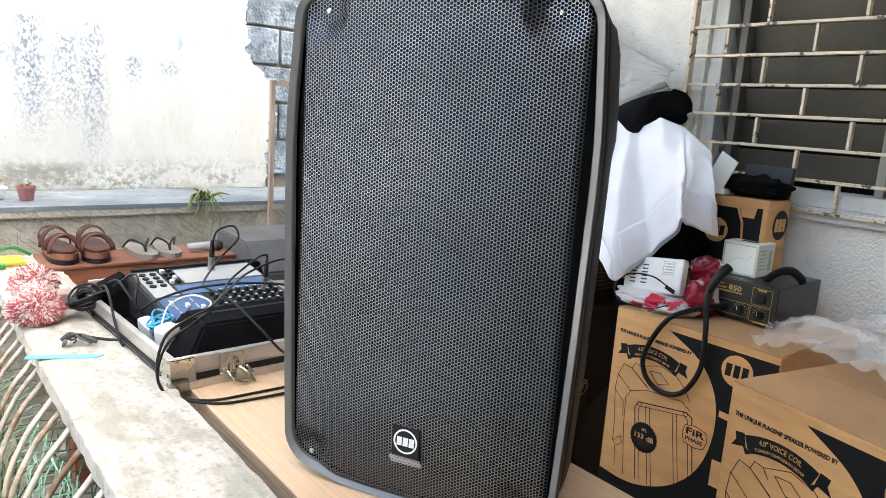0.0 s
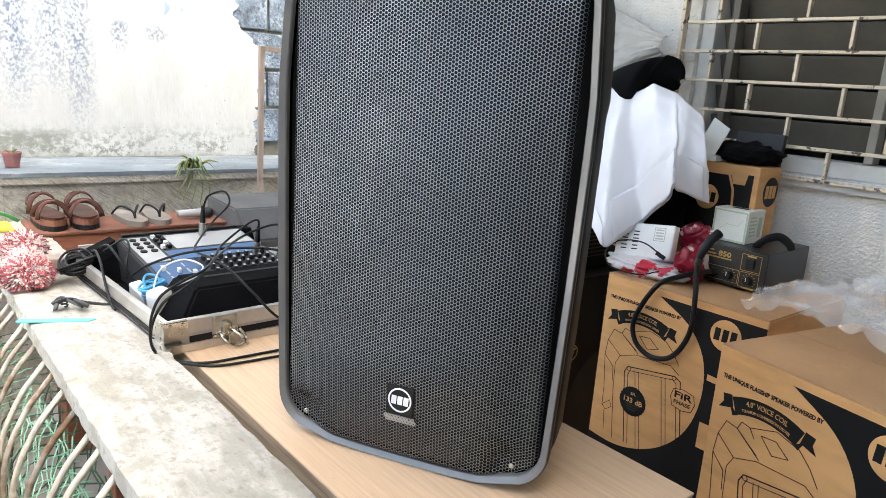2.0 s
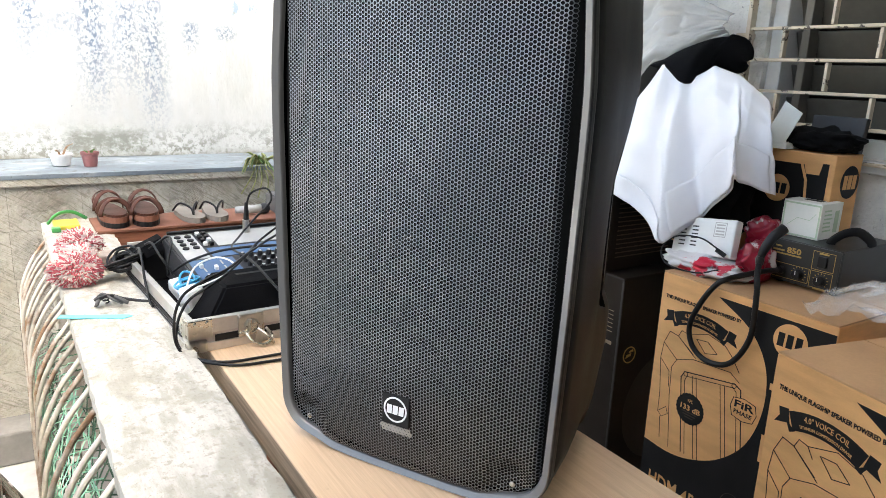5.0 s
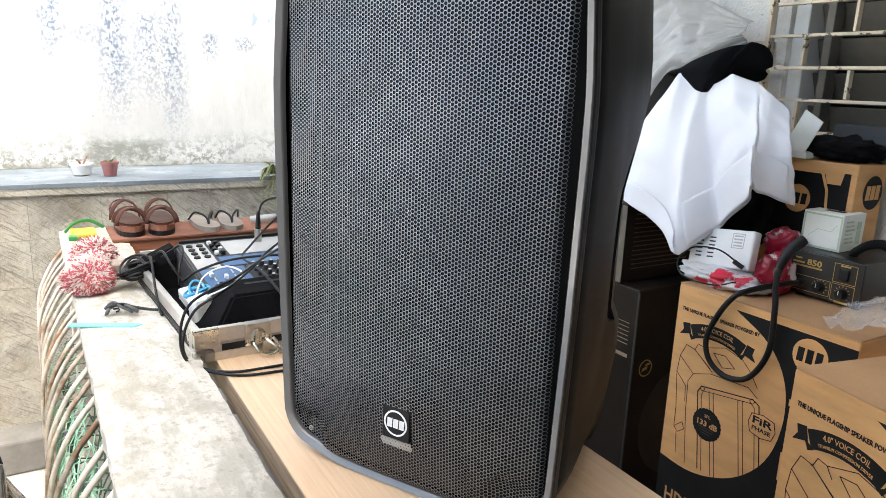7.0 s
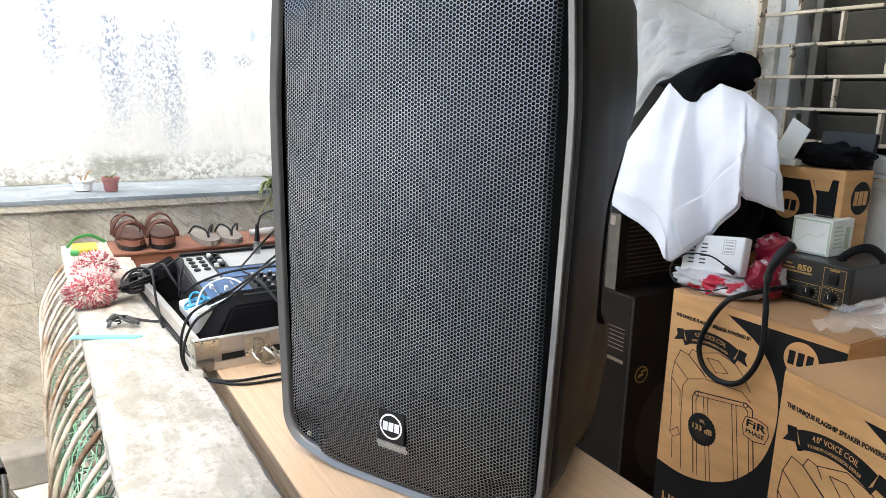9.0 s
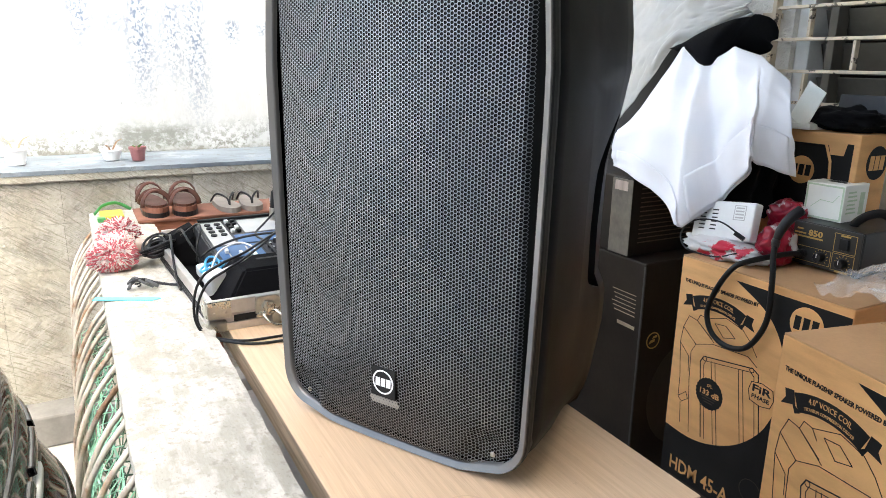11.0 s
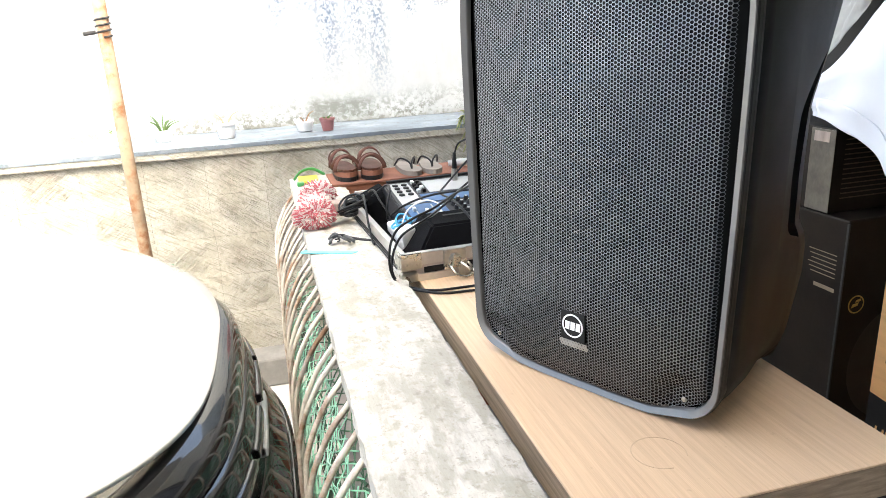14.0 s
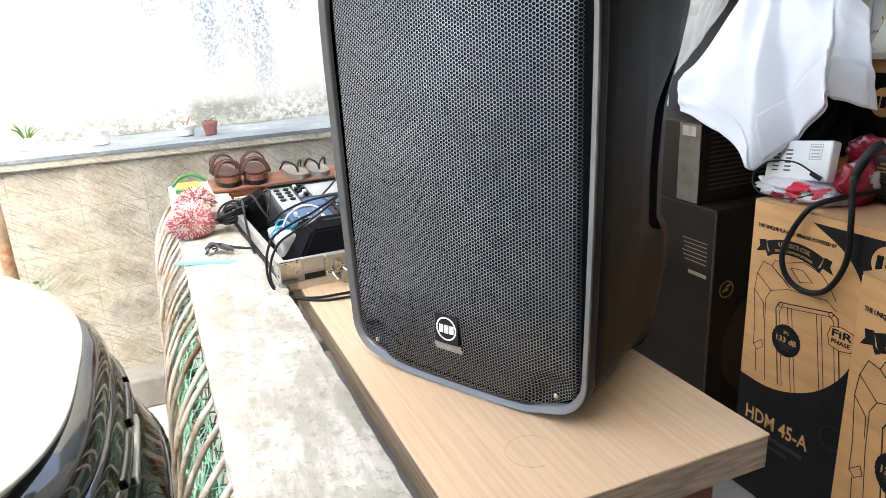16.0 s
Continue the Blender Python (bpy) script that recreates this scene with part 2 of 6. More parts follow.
CARGLASS = mat("car_glass", (0.02, 0.025, 0.03), 0.04, vary=0.02, bump=0.0, coat=1.0)
LENS = mat("headlamp_lens", (0.06, 0.065, 0.07), 0.06, metal=0.3, vary=0.1, bump=0.0, coat=1.0)
TYRE = mat("tyre_rubber", (0.02, 0.02, 0.02), 0.8, vary=0.15, bump=0.2)
YELLOW = mat("yellow_plastic", (0.60, 0.50, 0.05), 0.4, vary=0.08, bump=0.0)
GREENPL = mat("green_plastic", (0.05, 0.30, 0.08), 0.4, vary=0.08, bump=0.0)


def weather_plaster(m):
    """Bluish drip streaks in one stretch of the whitewash, and a damp grey band above the sill."""
    n, l = m.node_tree.nodes, m.node_tree.links
    b = n["Principled BSDF"]
    base = b.inputs["Base Color"].links[0].from_socket
    tc = n.new("ShaderNodeTexCoord")
    sep = n.new("ShaderNodeSeparateXYZ")
    l.new(tc.outputs["Object"], sep.inputs[0])

    def span(sock, lo0, lo1, hi0, hi1):
        a, c, q = n.new("ShaderNodeMapRange"), n.new("ShaderNodeMapRange"), n.new("ShaderNodeMath")
        a.inputs[1].default_value, a.inputs[2].default_value = lo0, lo1
        c.inputs[1].default_value, c.inputs[2].default_value, c.inputs[3].default_value, c.inputs[4].default_value = hi0, hi1, 1, 0
        l.new(sock, a.inputs[0])
        l.new(sock, c.inputs[0])
        q.operation = "MULTIPLY"
        l.new(a.outputs[0], q.inputs[0])
        l.new(c.outputs[0], q.inputs[1])
        return q.outputs[0]

    def speck(scale, stretch, lo, hi, detail=9.0):
        mp, t, r = n.new("ShaderNodeMapping"), n.new("ShaderNodeTexNoise"), n.new("ShaderNodeMapRange")
        mp.inputs["Scale"].default_value = stretch
        l.new(tc.outputs["Object"], mp.inputs["Vector"])
        l.new(mp.outputs["Vector"], t.inputs["Vector"])
        t.inputs["Scale"].default_value, t.inputs["Detail"].default_value, t.inputs["Roughness"].default_value = scale, detail, 0.72
        r.inputs[1].default_value, r.inputs[2].default_value = lo, hi
        l.new(t.outputs["Fac"], r.inputs[0])
        return r.outputs[0]

    def both(a, c, k=1.0):
        q, w = n.new("ShaderNodeMath"), n.new("ShaderNodeMath")
        q.operation = w.operation = "MULTIPLY"
        l.new(a, q.inputs[0])
        l.new(c, q.inputs[1])
        l.new(q.outputs[0], w.inputs[0])
        w.inputs[1].default_value = k
        return w.outputs[0]
    grit = speck(38.0, (1, 1.0, 1.0), 0.46, 0.56, 6.0)
    flaw = speck(85.0, (1, 1.0, 0.8), 0.50, 0.54, 4.0)
    runs = speck(16.0, (1, 2.2, 0.5), 0.42, 0.60, 8.0)
    marks = []
    for y, w, z0, z1, k in ((-0.285, 0.075, 1.22, 1.70, 1.0), (-0.15, 0.06, 1.36, 1.50, 0.6), (-0.03, 0.075, 1.02, 1.62, 1.0), (0.115, 0.06, 1.12, 1.56, 0.9), (0.225, 0.065, 0.92, 1.62, 0.9), (0.405, 0.045, 1.32, 1.48, 0.9), (0.575, 0.055, 1.40, 1.47, 0.9), (-0.62, 0.06, 1.40, 1.50, 0.5)):
        run = both(span(sep.outputs["Y"], y - 1.5 * w, y - 0.2 * w, y + 0.2 * w, y + 1.5 * w), span(sep.outputs["Z"], z0, z0 + 0.55 * (z1 - z0), z1, z1 + 0.03), k)
        marks += [(both(run, runs, 0.75), (0.30, 0.35, 0.43)), (both(run, flaw, 1.0), (0.12, 0.16, 0.23))]
    wash = both(span(sep.outputs["Z"], 0.9, 1.2, 2.6, 3.2), speck(3.0, (1, 2.2, 0.3), 0.50, 0.66), 0.5)
    chips = both(span(sep.outputs["Z"], 1.50, 1.56, 1.66, 1.76), speck(11.0, (1, 1, 0.6), 0.60, 0.62), 0.9)
    pits = both(span(sep.outputs["Z"], 0.8, 0.9, 2.2, 2.6), speck(30.0, (1, 1, 1), 0.665, 0.69, 4.0), 0.8)
    damp = both(both(span(sep.outputs["Z"], 0.84, 0.85, 0.88, 1.03), speck(6.0, (1, 0.6, 1.6), 0.40, 0.50)), grit, 0.9)
    foot = both(span(sep.outputs["Z"], 0.84, 0.845, 0.855, 0.885), speck(14.0, (1, 0.5, 1.0), 0.40, 0.55), 0.75)
    patch = both(both(span(sep.outputs["Y"], -0.19, -0.15, 0.14, 0.19), span(sep.outputs["Z"], 0.86, 0.90, 0.955, 0.985)), speck(26.0, (1, 0.6, 1), 0.40, 0.54), 0.95)
    for fac, col in ((wash, (0.47, 0.51, 0.55)), *marks, (chips, (0.19, 0.27, 0.38)), (pits, (0.22, 0.24, 0.26)), (damp, (0.17, 0.175, 0.15)), (foot, (0.24, 0.235, 0.20)), (patch, (0.20, 0.215, 0.195))):
        mx = n.new("ShaderNodeMix")
        mx.data_type = "RGBA"
        mx.inputs[7].default_value = (*col, 1)
        l.new(fac, mx.inputs[0])
        l.new(base, mx.inputs[6])
        base = mx.outputs[2]
    l.new(base, b.inputs["Base Color"])


weather_plaster(PLASTER)


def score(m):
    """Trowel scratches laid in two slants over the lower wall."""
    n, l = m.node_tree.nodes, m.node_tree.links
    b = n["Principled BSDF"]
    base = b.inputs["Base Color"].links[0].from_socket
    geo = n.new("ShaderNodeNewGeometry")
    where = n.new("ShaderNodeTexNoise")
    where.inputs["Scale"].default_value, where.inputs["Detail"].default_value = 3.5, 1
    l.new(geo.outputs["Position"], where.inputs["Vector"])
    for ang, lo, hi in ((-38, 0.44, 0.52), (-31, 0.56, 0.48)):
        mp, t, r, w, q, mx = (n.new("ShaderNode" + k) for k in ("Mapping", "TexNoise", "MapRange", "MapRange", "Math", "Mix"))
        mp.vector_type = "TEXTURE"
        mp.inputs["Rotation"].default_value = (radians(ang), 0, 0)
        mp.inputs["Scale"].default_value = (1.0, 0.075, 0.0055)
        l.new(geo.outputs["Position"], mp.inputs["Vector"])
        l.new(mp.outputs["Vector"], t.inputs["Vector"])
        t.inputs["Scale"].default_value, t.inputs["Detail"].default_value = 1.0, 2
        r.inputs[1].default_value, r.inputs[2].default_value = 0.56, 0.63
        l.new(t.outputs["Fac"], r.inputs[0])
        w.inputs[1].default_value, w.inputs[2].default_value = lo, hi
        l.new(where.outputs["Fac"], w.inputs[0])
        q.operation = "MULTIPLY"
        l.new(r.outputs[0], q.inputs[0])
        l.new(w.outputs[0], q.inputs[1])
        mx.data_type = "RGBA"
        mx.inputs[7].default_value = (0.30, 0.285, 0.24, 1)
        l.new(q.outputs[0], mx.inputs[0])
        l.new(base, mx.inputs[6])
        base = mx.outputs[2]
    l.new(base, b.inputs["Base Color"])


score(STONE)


def flecks(m, scale, lo, col, amount):
    """Small dark chips and dirt specks in two sizes."""
    n, l = m.node_tree.nodes, m.node_tree.links
    b = n["Principled BSDF"]
    base = b.inputs["Base Color"].links[0].from_socket
    geo = n.new("ShaderNodeNewGeometry")
    for sc, th in ((scale, lo), (scale * 2.7, lo + 0.02)):
        t, r, mx = (n.new("ShaderNode" + k) for k in ("TexNoise", "MapRange", "Mix"))
        t.inputs["Scale"].default_value, t.inputs["Detail"].default_value, t.inputs["Roughness"].default_value = sc, 4, 0.6
        r.inputs[1].default_value, r.inputs[2].default_value, r.inputs[4].default_value = th, th + 0.09, amount
        l.new(geo.outputs["Position"], t.inputs["Vector"])
        l.new(t.outputs["Fac"], r.inputs[0])
        mx.data_type = "RGBA"
        mx.inputs[7].default_value = (*col, 1)
        l.new(r.outputs[0], mx.inputs[0])
        l.new(base, mx.inputs[6])
        base = mx.outputs[2]
    l.new(base, b.inputs["Base Color"])


flecks(CEMENT, 16.0, 0.54, (0.34, 0.315, 0.25), 0.65)
flecks(CEMENT, 60.0, 0.58, (0.27, 0.24, 0.19), 0.6)
flecks(SILL, 20.0, 0.58, (0.10, 0.11, 0.11), 0.7)
flecks(WALLPAINT, 85.0, 0.66, (0.16, 0.15, 0.13), 0.8)
flecks(WALLPAINT, 26.0, 0.64, (0.38, 0.35, 0.29), 0.6)
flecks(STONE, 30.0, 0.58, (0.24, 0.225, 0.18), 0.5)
flecks(BLOCK, 24.0, 0.56, (0.07, 0.085, 0.11), 0.85)
flecks(WOOD, 35.0, 0.66, (0.36, 0.24, 0.15), 0.4)


# ---------------------------------------------------------------- mesh helpers
def mesh_from(name, verts, faces, smooth=False):
    me = bpy.data.meshes.new(name)
    me.from_pydata(verts, [], faces)
    me.update()
    if smooth:
        me.polygons.foreach_set("use_smooth", [True] * len(me.polygons))
    return me


def link(name, me, material, parent=None, label="", m=None):
    ob = new(name, me)
    if material and not me.materials:
        me.materials.append(material)
    if parent:
        ob.parent = parent
    if m is not None:
        ob.matrix_basis = m
    if label:
        tagged(ob, label)
    return ob


def part(name, bm, material, parent=None, label="", smooth=False, m=None):
    bmesh.ops.recalc_face_normals(bm, faces=bm.faces)
    me = bpy.data.meshes.new(name)
    bm.to_mesh(me)
    bm.free()
    if smooth:
        me.polygons.foreach_set("use_smooth", [True] * len(me.polygons))
    return link(name, me, material, parent, label, m)


def thing(name, label, category, m=None, group="", kind=""):
    ob = new(name)
    ob.empty_display_size = 0.05
    if m is not None:
        ob.matrix_basis = m
    return tagged(ob, label, category, group, kind)


def box(x0, y0, z0, x1, y1, z1, bevel=0.0, bm=None, seg=2):
    """A bevelled block between two corners."""
    own = bm is None
    b = bmesh.new()
    bmesh.ops.create_cube(b, size=1.0, matrix=Matrix.Translation(((x0 + x1) / 2, (y0 + y1) / 2, (z0 + z1) / 2)) @ Matrix.Diagonal((abs(x1 - x0), abs(y1 - y0), abs(z1 - z0), 1)))
    if bevel > 0:
        bmesh.ops.bevel(b, geom=b.edges[:], offset=bevel, segments=seg, affect="EDGES", profile=0.5)
    if own:
        return b
    join(bm, b)
    return bm


def join(bm, other, m=None):
    """Moves the geometry of other into bm."""
    if m is not None:
        other.transform(m)
    tmp = bpy.data.meshes.new("tmp")
    other.to_mesh(tmp)
    other.free()
    bm.from_mesh(tmp)
    bpy.data.meshes.remove(tmp)
    return bm


def tube(points, r, seg=8, bm=None, flat=1.0, taper=None):
    """A round rod along a smooth path."""
    bm = bm or bmesh.new()
    pts = [Vector(p) for p in points]
    prev, up = None, None
    for i, p in enumerate(pts):
        d = (pts[min(i + 1, len(pts) - 1)] - pts[max(i - 1, 0)]).normalized()
        if up is None:
            up = d.orthogonal().normalized()
        up = (up - d * up.dot(d)).normalized()
        side = d.cross(up)
        rr = r * (taper(i / max(1, len(pts) - 1)) if taper else 1)
        ring = [bm.verts.new(p + (up * math.cos(a) + side * math.sin(a) * flat) * rr) for a in (2 * math.pi * k / seg for k in range(seg))]
        if prev:
            for k in range(seg):
                bm.faces.new((prev[k], prev[(k + 1) % seg], ring[(k + 1) % seg], ring[k]))
        else:
            bm.faces.new(ring[::-1])
        prev = ring
    bm.faces.new(prev)
    return bm


def smooth_path(points, steps=8):
    """Catmull-Rom curve through a few points."""
    p = [Vector(q) for q in points]
    p = [2 * p[0] - p[1]] + p + [2 * p[-1] - p[-2]]
    out = []
    for i in range(1, len(p) - 2):
        for k in range(steps):
            t = k / steps
            a, b, c, d = p[i - 1], p[i], p[i + 1], p[i + 2]
            out.append(0.5 * ((2 * b) + (c - a) * t + (2 * a - 5 * b + 4 * c - d) * t * t + (3 * b - a - 3 * c + d) * t ** 3))
    return out + [p[-2]]


def lathe(profile, seg=20, bm=None, m=None):
    """Turns (radius, height) pairs about z."""
    bm = bm or bmesh.new()
    m = m or Matrix()
    prev = None
    for r, z in profile:
        ring = [bm.verts.new(m @ Vector((max(r, 1e-4) * math.cos(2 * math.pi * k / seg), max(r, 1e-4) * math.sin(2 * math.pi * k / seg), z))) for k in range(seg)]
        if prev:
            for k in range(seg):
                bm.faces.new((prev[k], prev[(k + 1) % seg], ring[(k + 1) % seg], ring[k]))
        else:
            bm.faces.new(ring[::-1])
        prev = ring
    bm.faces.new(prev)
    return bm


def slab(outline, y0, y1, bm=None, m=None):
    """A plate: an outline in x and z with thickness along y."""
    bm = bm or bmesh.new()
    m = m or Matrix()
    a = [bm.verts.new(m @ Vector((x, y0, z))) for x, z in outline]
    b = [bm.verts.new(m @ Vector((x, y1, z))) for x, z in outline]
    bm.faces.new(a)
    bm.faces.new(b[::-1])
    for i in range(len(a)):
        j = (i + 1) % len(a)
        bm.faces.new((a[j], a[i], b[i], b[j]))
    return bm


def stroke(bm, pts, w, y0, y1):
    """A printed line of width w along a path in x and z."""
    for (xa, za), (xb, zb) in zip(pts, pts[1:]):
        d = Vector((xb - xa, zb - za))
        if d.length < 1e-6:
            continue
        d.normalize()
        nx, nz = -d.y * w / 2, d.x * w / 2
        ex, ez = d.x * w * 0.3, d.y * w * 0.3
        slab([(xa + nx - ex, za + nz - ez), (xa - nx - ex, za - nz - ez), (xb - nx + ex, zb - nz + ez), (xb + nx + ex, zb + nz + ez)], y0, y1, bm)


def lettering(name, text, size, material, parent, m, label="", depth=0.0003, bend=0.0, align="LEFT", bold=0.0, width=None):
    """Words in the built-in font, facing -y, set on an arc of radius bend if given."""
    cu = bpy.data.curves.new(name, "FONT")
    cu.body, cu.size, cu.extrude, cu.align_x, cu.offset, cu.resolution_u = text, size, depth, align, bold, 2
    tmp = new(name, cu)
    me = bpy.data.meshes.new_from_object(tmp.evaluated_get(bpy.context.evaluated_depsgraph_get()))
    bpy.data.objects.remove(tmp)
    bpy.data.curves.remove(cu)
    xs = [v.co.x for v in me.vertices]
    k = width / (max(xs) - min(xs)) if width else 1.0
    for v in me.vertices:
        x, y, z = v.co
        x *= k
        if bend:
            a = x / bend
            x, y = (bend + y) * math.sin(a), (bend + y) * math.cos(a) - bend
        v.co = (x, -z, y)
    me.materials.append(material)
    ob = link(name, me, None, parent, label, m)
    return ob


def sheet(nu, nv, fn, thick=0.0):
    """A surface from a function of u and v."""
    verts = [fn(i / nu, j / nv) for j in range(nv + 1) for i in range(nu + 1)]
    faces = [(j * (nu + 1) + i, j * (nu + 1) + i + 1, (j + 1) * (nu + 1) + i + 1, (j + 1) * (nu + 1) + i) for j in range(nv) for i in range(nu)]
    bm = bmesh.new()
    vs = [bm.verts.new(v) for v in verts]
    for f in faces:
        bm.faces.new([vs[k] for k in f])
    if thick:
        bmesh.ops.recalc_face_normals(bm, faces=bm.faces)
        bmesh.ops.solidify(bm, geom=bm.faces[:], thickness=thick)
    return bm


def lerp_table(table, t):
    """Value at t in a short table of (t, value)."""
    for (a, va), (b, vb) in zip(table, table[1:]):
        if t <= b:
            k = (t - a) / (b - a) if b > a else 0
            return va + (vb - va) * k
    return table[-1][1]

# ---------------------------------------------------------------- ground, walls, roof
GZ = -0.33        # driveway level; the porch floor is at 0
ground = tagged(part("ground", box(-40, -40, GZ - 0.3, 40, 40, GZ), GROUND), "pale worn concrete driveway beside the porch", "ground", kind="structure")
tagged(part("floor", box(-1.80, -0.30, GZ + 0.004, 4.0, 1.50, 0.0, 0.01), FLOOR), "dull grey cement porch floor", "floor", kind="structure")
# Unseen slab; its edges set how much sky light reaches porch and wall.
tagged(part("ceiling", box(-1.95, -0.52, 3.05, 4.2, 1.9, 3.20), ROOF), "unseen porch ceiling slab that holds sky light off the table", "ceiling", kind="structure")
# Added out of view so that most light comes from the west.
tagged(part("ceiling_carport", box(1.45, -4.0, 3.05, 4.2, -0.53, 3.20), ROOF), "unseen slab added to block sky light from the east", "ceiling", kind="structure")
# Added wall out of view; it cuts the light from the east.
tagged(part("wall_east", box(2.1, -4.0, GZ, 2.25, 1.50, 3.05), EASTPAINT), "unseen grey wall added to dim light from the east", "wall", kind="structure")
# Added wall out of view; its height sets the sky light from the south.
tagged(part("wall_south", box(-9, -6.2, GZ, 9, -6.0, 1.7), WALLPAINT), "unseen plain wall added across the driveway, low to admit light", "wall", kind="structure")

# boundary wall: lower scored part, sill, white plaster above, bare blocks at one end
WX, UX, SZ = -2.45, -2.90, 0.85
low = tagged(part("wall_west_lower", box(-3.20, -6.0, GZ, WX - 0.006, 2.3, SZ - 0.05), MORTAR), "brown lower boundary wall of scored cement slabs", "wall", kind="structure")
bm = sheet(60, 6, lambda u, v: (UX - 0.02 + (WX + 0.025 - UX + 0.02) * v, -6.0 + 8.2 * u, SZ - 0.004 * v + 0.006 * noise.noise((u * 60, v * 3, 1))))
r = bmesh.ops.extrude_face_region(bm, geom=bm.faces[:])
bmesh.ops.translate(bm, verts=[g for g in r["geom"] if isinstance(g, bmesh.types.BMVert)], vec=(0, 0, -0.018))
tagged(part("wall_sill", bm, SILL), "weathered blue-grey cement sill on the boundary wall", "sill", kind="structure")
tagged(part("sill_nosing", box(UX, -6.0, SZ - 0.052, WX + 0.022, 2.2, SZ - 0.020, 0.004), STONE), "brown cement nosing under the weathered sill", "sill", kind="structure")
tagged(part("kerb", box(WX - 0.003, -6.0, GZ, WX + 0.16, 2.0, GZ + 0.15, 0.012), KERB), "low cement kerb at the foot of the boundary wall", "kerb", kind="structure")
upper = tagged(part("wall_west_upper", box(-3.15, -6.0, SZ - 0.05, UX - 0.03, 2.3, 2.9), MORTAR), "upper boundary wall of hollow blocks under plaster", "wall", kind="structure")
# plaster coat with a broken edge where the blocks show
edge = [(1.085, SZ + 0.002)]
steps = [(0.0, 1.085), (0.25, 1.115), (0.42, 1.125), (0.58, 1.105), (0.66, 1.035), (0.74, 0.985), (0.82, 0.975), (0.92, 0.965), (1.0, 0.985), (1.2, 0.975), (1.5, 0.915), (2.05, 0.855)]
for k in range(1, 240):
    z = 2.05 * k / 240
    edge.append((lerp_table(steps, z) + 0.045 * noise.noise((z * 8, 3, 0)) + 0.03 * noise.noise((z * 21, 7, 0)) + 0.022 * noise.noise((z * 67, 5, 0)), SZ + z))
outline = [(-6.0, SZ + 0.002)] + edge + [(0.8, 2.9), (-6.0, 2.9)]
turn_x = Matrix(((0, 1, 0, UX), (1, 0, 0, 0), (0, 0, 1, 0), (0, 0, 0, 1)))
tagged(part("plaster_coat", slab(outline, 0.0, -0.035, m=turn_x), PLASTER), "whitewashed plaster, peeling to blue-grey patches, broken edge", "plaster", kind="structure")
tagged(part("wall_far_end", box(-3.20, 2.3, GZ, -1.9, 2.5, 2.9), WALLPAINT), "plain wall closing the gap behind the porch", "wall", kind="structure")

# window wall with its opening
WY = 1.50
ww = tagged(new("wall_north"), "rough grey-white painted wall with a barred window", "wall", kind="structure")
for nm, b in (("below", (-1.95, WY, GZ, 4.0, WY + 0.16, 1.13)), ("above", (-1.95, WY, 2.25, 4.0, WY + 0.16, 3.05)),
              ("left", (-1.95, WY, 1.13, -0.53, WY + 0.16, 2.25)), ("right", (1.45, WY, 1.13, 4.0, WY + 0.16, 2.25))):
    part("wall_piece", box(*b), WALLPAINT, ww)
# Room shell is added behind the slats, its shade put into the colour.
tagged(part("room_behind_window", box(-1.2, WY + 0.9, 0.6, 2.2, WY + 0.95, 2.6), ROOMDARK), "added room back, coloured dark for the unlit interior", "wall", kind="structure")
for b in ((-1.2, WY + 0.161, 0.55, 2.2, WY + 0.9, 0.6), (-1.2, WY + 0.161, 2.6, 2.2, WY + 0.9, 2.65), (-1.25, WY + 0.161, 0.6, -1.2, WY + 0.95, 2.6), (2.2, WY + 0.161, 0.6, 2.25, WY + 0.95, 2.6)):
    tagged(part("room_shell", box(*b), ROOMDARK), "added room side, coloured dark for the unlit interior", "wall", kind="structure")


